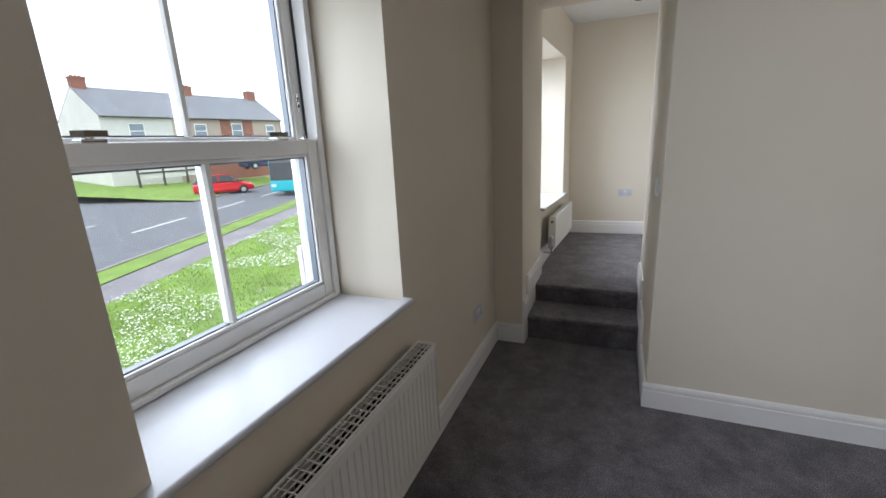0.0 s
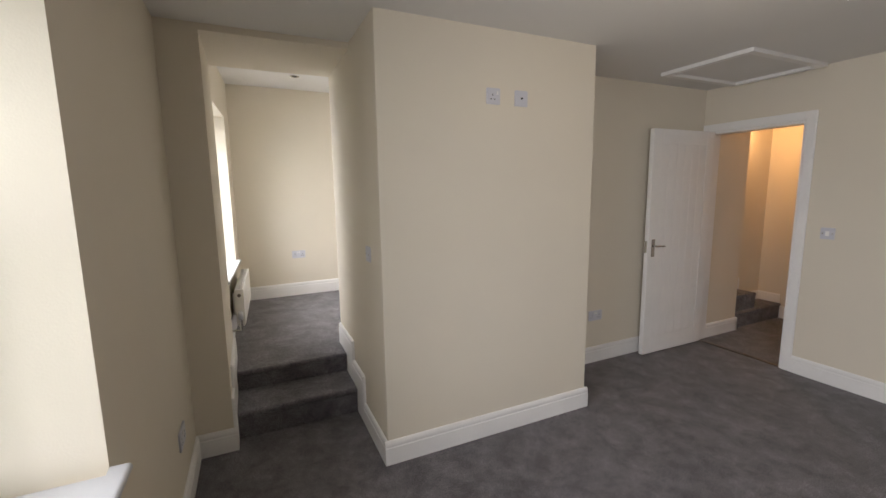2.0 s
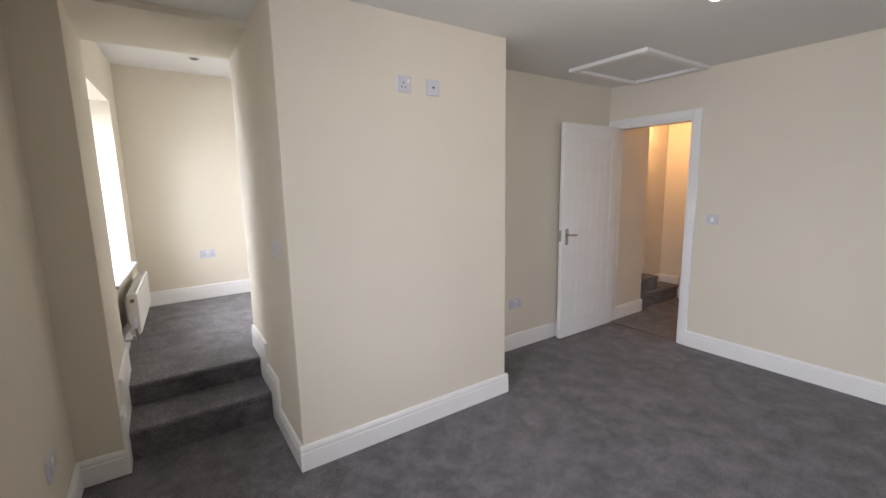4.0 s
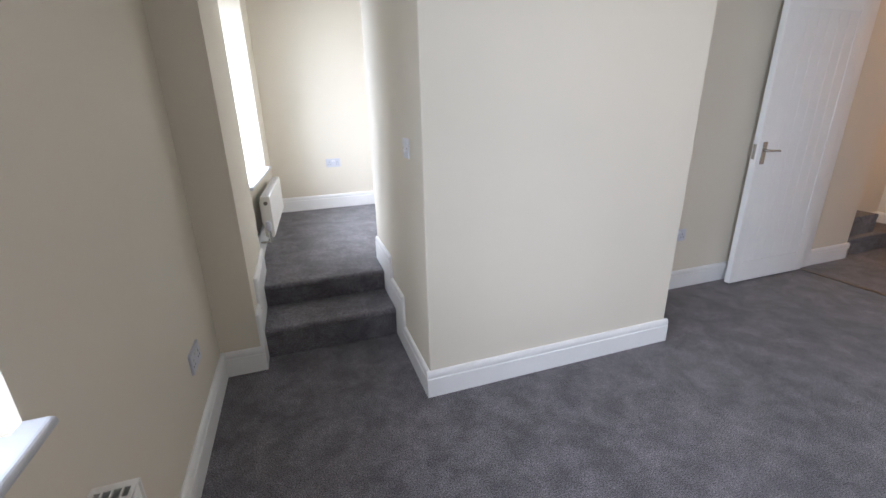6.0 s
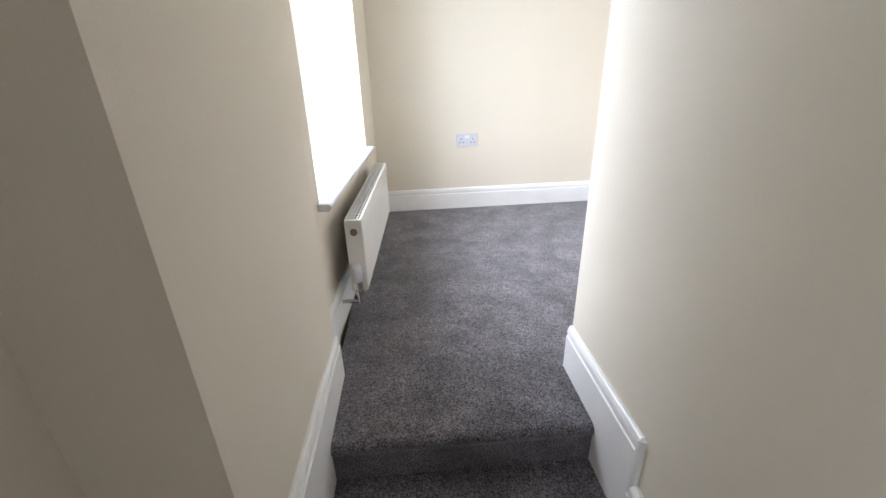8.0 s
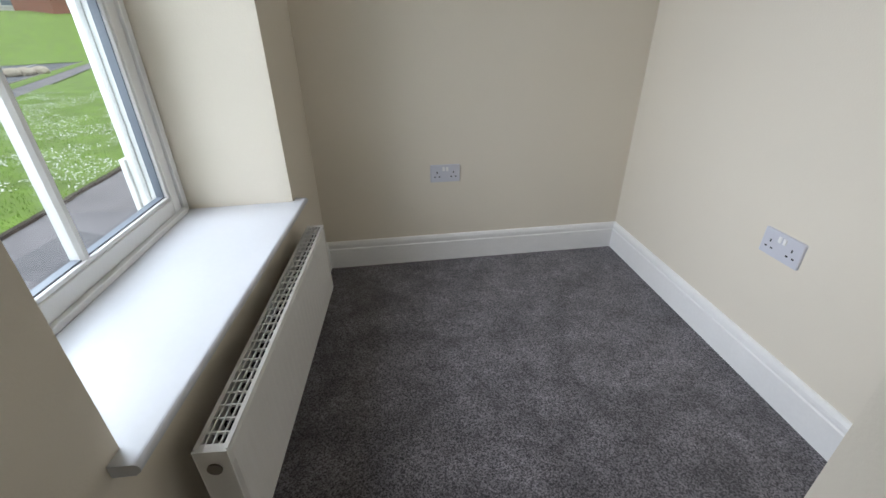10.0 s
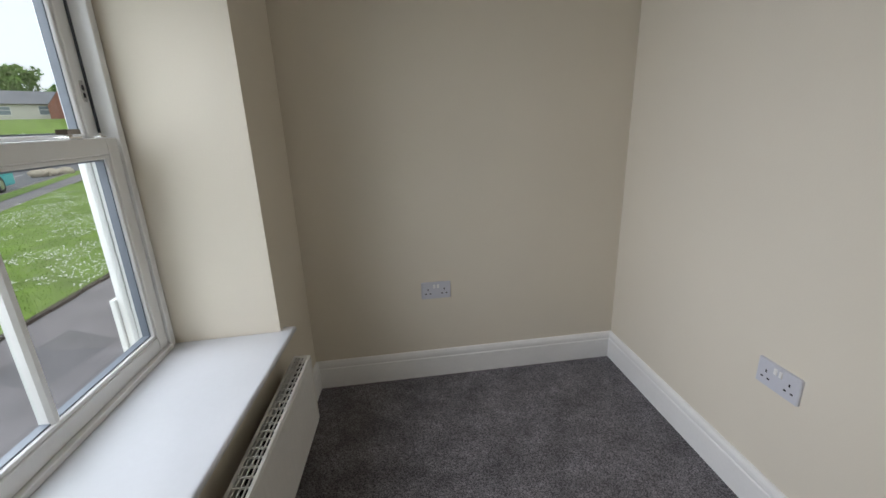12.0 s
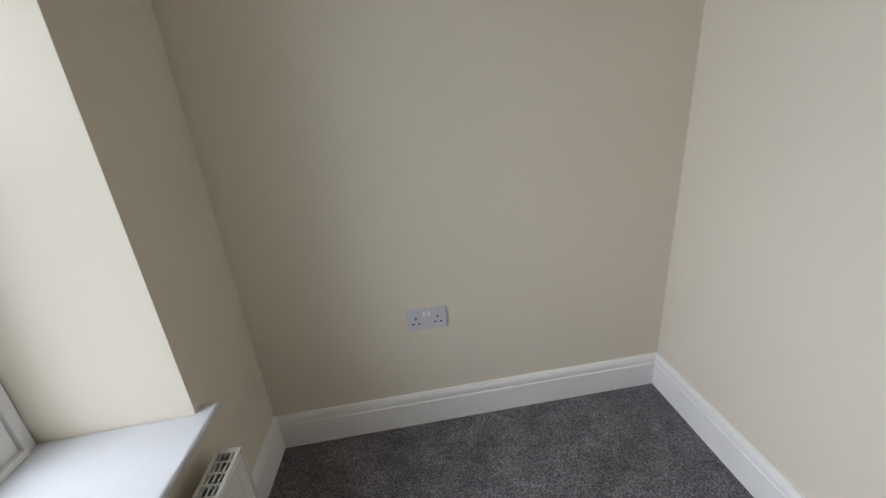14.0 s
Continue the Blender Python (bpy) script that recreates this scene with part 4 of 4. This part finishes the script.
for z in (0.12, 0.98):
    part("rail", boxes((-0.4, 5.6, -0.12, -0.081, z, z + 0.14)), TIMBER, fence)
for k in range(3):
    part("board", boxes((-0.24 + k * 1.95, 1.54 + k * 1.95, -0.05, 0.0, -0.3, 1.05)), RENDER_WHITE, fence)


# ---- vehicles ----
def loft_body(sections, mat_name):
    """Sections along x: (x, half width low, half width top, z low, z belt, z top)."""
    bm = bmesh.new()
    rings = []
    for x, w, wt, z0, zb, zt in sections:
        rings.append([bm.verts.new((x, y, z)) for y, z in ((-w * 0.92, z0), (-w, z0 + 0.15), (-w, zb), (-wt, zt - 0.03), (-wt * 0.9, zt), (wt * 0.9, zt), (wt, zt - 0.03), (w, zb), (w, z0 + 0.15), (w * 0.92, z0))])
    for a, b in zip(rings, rings[1:]):
        for i in range(10):
            bm.faces.new((a[i], a[(i + 1) % 10], b[(i + 1) % 10], b[i]))
    bm.faces.new(rings[0][::-1])
    bm.faces.new(rings[-1])
    bmesh.ops.recalc_face_normals(bm, faces=bm.faces[:])
    return bm


def wheel(parent, x, y, r, w):
    s = 1 if y > 0 else -1
    bm = bmesh.new()
    add_tube(bm, (x, y - s * w, r), (x, y, r), r, n=24)
    wh = part("wheel", bm, TYRE, parent, "black tyre")
    bm = bmesh.new()
    add_tube(bm, (x, y - s * 0.02, r), (x, y + s * 0.012, r), r * 0.62, r * 0.55, n=20)
    part("rim", bm, CHROME, wh, "silver rim")


def car(name, m, paint, label):
    c = thing(name, (0, 0, 0), label, "car")
    c.matrix_world = m
    part("body", loft_body([(-2.02, 0.70, 0.62, 0.38, 0.62, 0.80), (-1.95, 0.82, 0.70, 0.26, 0.78, 0.98), (-1.2, 0.86, 0.78, 0.22, 0.84, 0.93), (0.5, 0.86, 0.78, 0.22, 0.82, 0.92), (1.15, 0.86, 0.72, 0.22, 0.78, 0.90), (1.85, 0.80, 0.62, 0.24, 0.62, 0.74), (2.05, 0.66, 0.55, 0.30, 0.50, 0.58)], ""), paint, c, smooth=False)
    cab = [(-1.98, 0.74, 0.60, 0.84, 0.88, 0.93), (-1.55, 0.80, 0.62, 0.84, 0.92, 1.34), (-0.9, 0.82, 0.64, 0.84, 0.92, 1.46), (0.1, 0.82, 0.64, 0.84, 0.92, 1.45), (0.55, 0.81, 0.62, 0.84, 0.90, 1.32), (1.22, 0.78, 0.66, 0.80, 0.84, 0.90)]
    part("cabin", loft_body(cab, ""), TINT, c, "dark tinted glasshouse")
    roof = [(-1.62, 0.63, 0.58, 1.335, 1.35, 1.385), (-0.9, 0.66, 0.60, 1.44, 1.455, 1.49), (0.1, 0.66, 0.60, 1.43, 1.445, 1.48), (0.5, 0.63, 0.58, 1.33, 1.345, 1.38)]
    bm = bmesh.new()
    rings = [[bm.verts.new((x, s * w, z)) for s, z in ((-1, a), (-0.9, t), (0.9, t), (1, a))] for x, w, wt, a, b, t in roof]
    for a, b in zip(rings, rings[1:]):
        for i in range(3):
            bm.faces.new((a[i], a[i + 1], b[i + 1], b[i]))
    bmesh.ops.solidify(bm, geom=bm.faces[:], thickness=0.02)
    part("roof_skin", bm, paint, c)
    for s in (-1, 1):
        for x0, x1, z0, z1 in ((-0.42, -0.32, 0.9, 1.44), (-1.62, -1.40, 0.9, 1.36)):
            bm = bmesh.new()
            add_prism(bm, [(x0, 0.84), (x1, 0.84), (x1 + 0.04, z1), (x0 + 0.08, z1)], "y", s * 0.66, s * 0.835)
            part("pillar", bm, paint, c)
        part("headlight", boxes((1.62, 1.93, s * 0.60 - 0.14, s * 0.60 + 0.14, 0.58, 0.70), bevel=0.03), LAMPW, c, "clear headlight")
        part("door_mirror", boxes((0.62, 0.80, s * 0.90 - 0.10, s * 0.90 + 0.10, 0.88, 1.0), bevel=0.03), paint, c)
        for x in (-1.25, 1.25):
            wheel(c, x, s * 0.865, 0.31, 0.2)
    part("bumper", boxes((1.86, 2.06, -0.62, 0.62, 0.26, 0.46), bevel=0.05), paint, c)
    return c


def along(x, y, z, u):
    u = Vector(u).normalized()
    return Matrix(((u.x, -u.y, 0, x), (u.y, u.x, 0, y), (0, 0, 1, z), (0, 0, 0, 1)))


car("red_car", along(-26.7, 20.7, G, (0.56, 0.82)), BODY_RED, "bright red hatchback on the road by the bank")
car("blue_car", along(-31.2, 29.3, -0.08, (0.25, 0.97)), BODY_BLUE, "dark blue hatchback parked before the terrace")

bus = thing("bus", (0, 0, 0), "turquoise single-deck bus with dark windows", "bus")
bp = road_point(-10.95, 30.6, G)
bus.matrix_world = along(bp[0], bp[1], G, -RD)
bm = boxes((-5.0, 4.75, -1.22, 1.22, 0.30, 2.95), bevel=0.14)
part("body", bm, BODY_TEAL, bus)
bm = bmesh.new()
add_prism(bm, [(4.70, 1.05), (4.93, 1.05), (4.88, 2.2), (4.70, 2.45)], "y", -1.08, 1.08)
part("windscreen", bm, TINT, bus, "dark curved windscreen")
part("front_panel", boxes((4.70, 4.96, -1.16, 1.16, 0.32, 1.04), bevel=0.08), BODY_TEAL, bus)
part("destination_blind", boxes((4.70, 4.80, -0.85, 0.85, 2.50, 2.80), bevel=0.01), HOLE, bus, "dark destination display")
for s in (-1, 1):
    x = 3.2
    for i in range(6):
        part("side_window", boxes((x - 1.22, x - 0.04, s * 1.215 - 0.012, s * 1.215 + 0.012, 1.35, 2.42), bevel=0.01), TINT, bus)
        x -= 1.30
    part("headlight", boxes((4.90, 4.98, s * 0.90 - 0.16, s * 0.90 + 0.16, 0.62, 0.80), bevel=0.02), LAMPW, bus)
    for xx in (-2.9, 2.2):
        wheel(bus, xx, s * 1.235, 0.46, 0.3)
part("door", boxes((3.25, 4.45, 1.20, 1.235, 0.42, 2.45), bevel=0.01), TINT, bus, "dark glazed folding door")
part("door_post", boxes((3.83, 3.87, 1.20, 1.245, 0.42, 2.45)), BODY_TEAL, bus)


# ---- trees far off ----
def tree(x, y, z, height, spread, label):
    t = thing("tree", (x, y, z), label, "tree")
    bm = bmesh.new()
    add_tube(bm, (0, 0, -0.3), (0, 0, height * 0.55), 0.28, 0.12, n=10)
    for k in range(7):
        a = k * 2.4
        add_tube(bm, (0, 0, height * (0.25 + 0.04 * k)), (spread * 0.6 * math.cos(a), spread * 0.6 * math.sin(a), height * (0.5 + 0.06 * k)), 0.09, 0.03, n=6)
    part("trunk", bm, BARK, t)
    vs, fs = [], []
    clumps = []
    for k in range(34):
        a, r = rng.uniform(0, 2 * math.pi), spread * math.sqrt(rng.uniform(0, 1)) * 0.85
        clumps.append((r * math.cos(a), r * math.sin(a), height * rng.uniform(0.42, 0.92) - r * 0.18, rng.uniform(0.9, 1.8)))
    for cx, cy, cz, cr in clumps:
        for _ in range(110):
            d = rng.normal(0, 1, 3)
            d = d / np.linalg.norm(d) * cr * rng.uniform(0.5, 1.05)
            a, b = rng.normal(0, 0.2, 3), rng.normal(0, 0.2, 3)
            k = len(vs)
            p = np.array((cx, cy, cz)) + d
            vs += [tuple(p - a), tuple(p + b), tuple(p + a), tuple(p - b)]
            fs.append((k, k + 1, k + 2, k + 3))
    me = bpy.data.meshes.new("crown")
    me.from_pydata(vs, [], fs)
    me.materials.append(LEAF)
    crown = new("crown", me)
    crown.parent = t
    return t


for x, y, hgt, sp in ((-78, 104, 12.5, 5.6), (-70, 106, 8.0, 4.6), (-86, 102, 9.5, 5.2), (-63, 110, 8.0, 4.6), (-54, 114, 7.5, 4.4)):
    tree(x, y, 4.3, hgt, sp, "leafy green tree behind the bungalow")
bm = bmesh.new()
for k in range(3):
    bmesh.ops.create_icosphere(bm, subdivisions=2, radius=0.5, matrix=Matrix.Translation((-26.6 + 0.5 * k, 37.0 + 0.7 * k, G + 0.25)) @ Matrix.Diagonal((1.4, 1.0, 0.7, 1)))
for v in bm.verts:
    v.co += Vector((0.12, 0.12, 0.08)) * noise.noise(v.co * 1.7)
solid("boulder", bm, STONE, "weathered grey boulder on the verge", "rock")
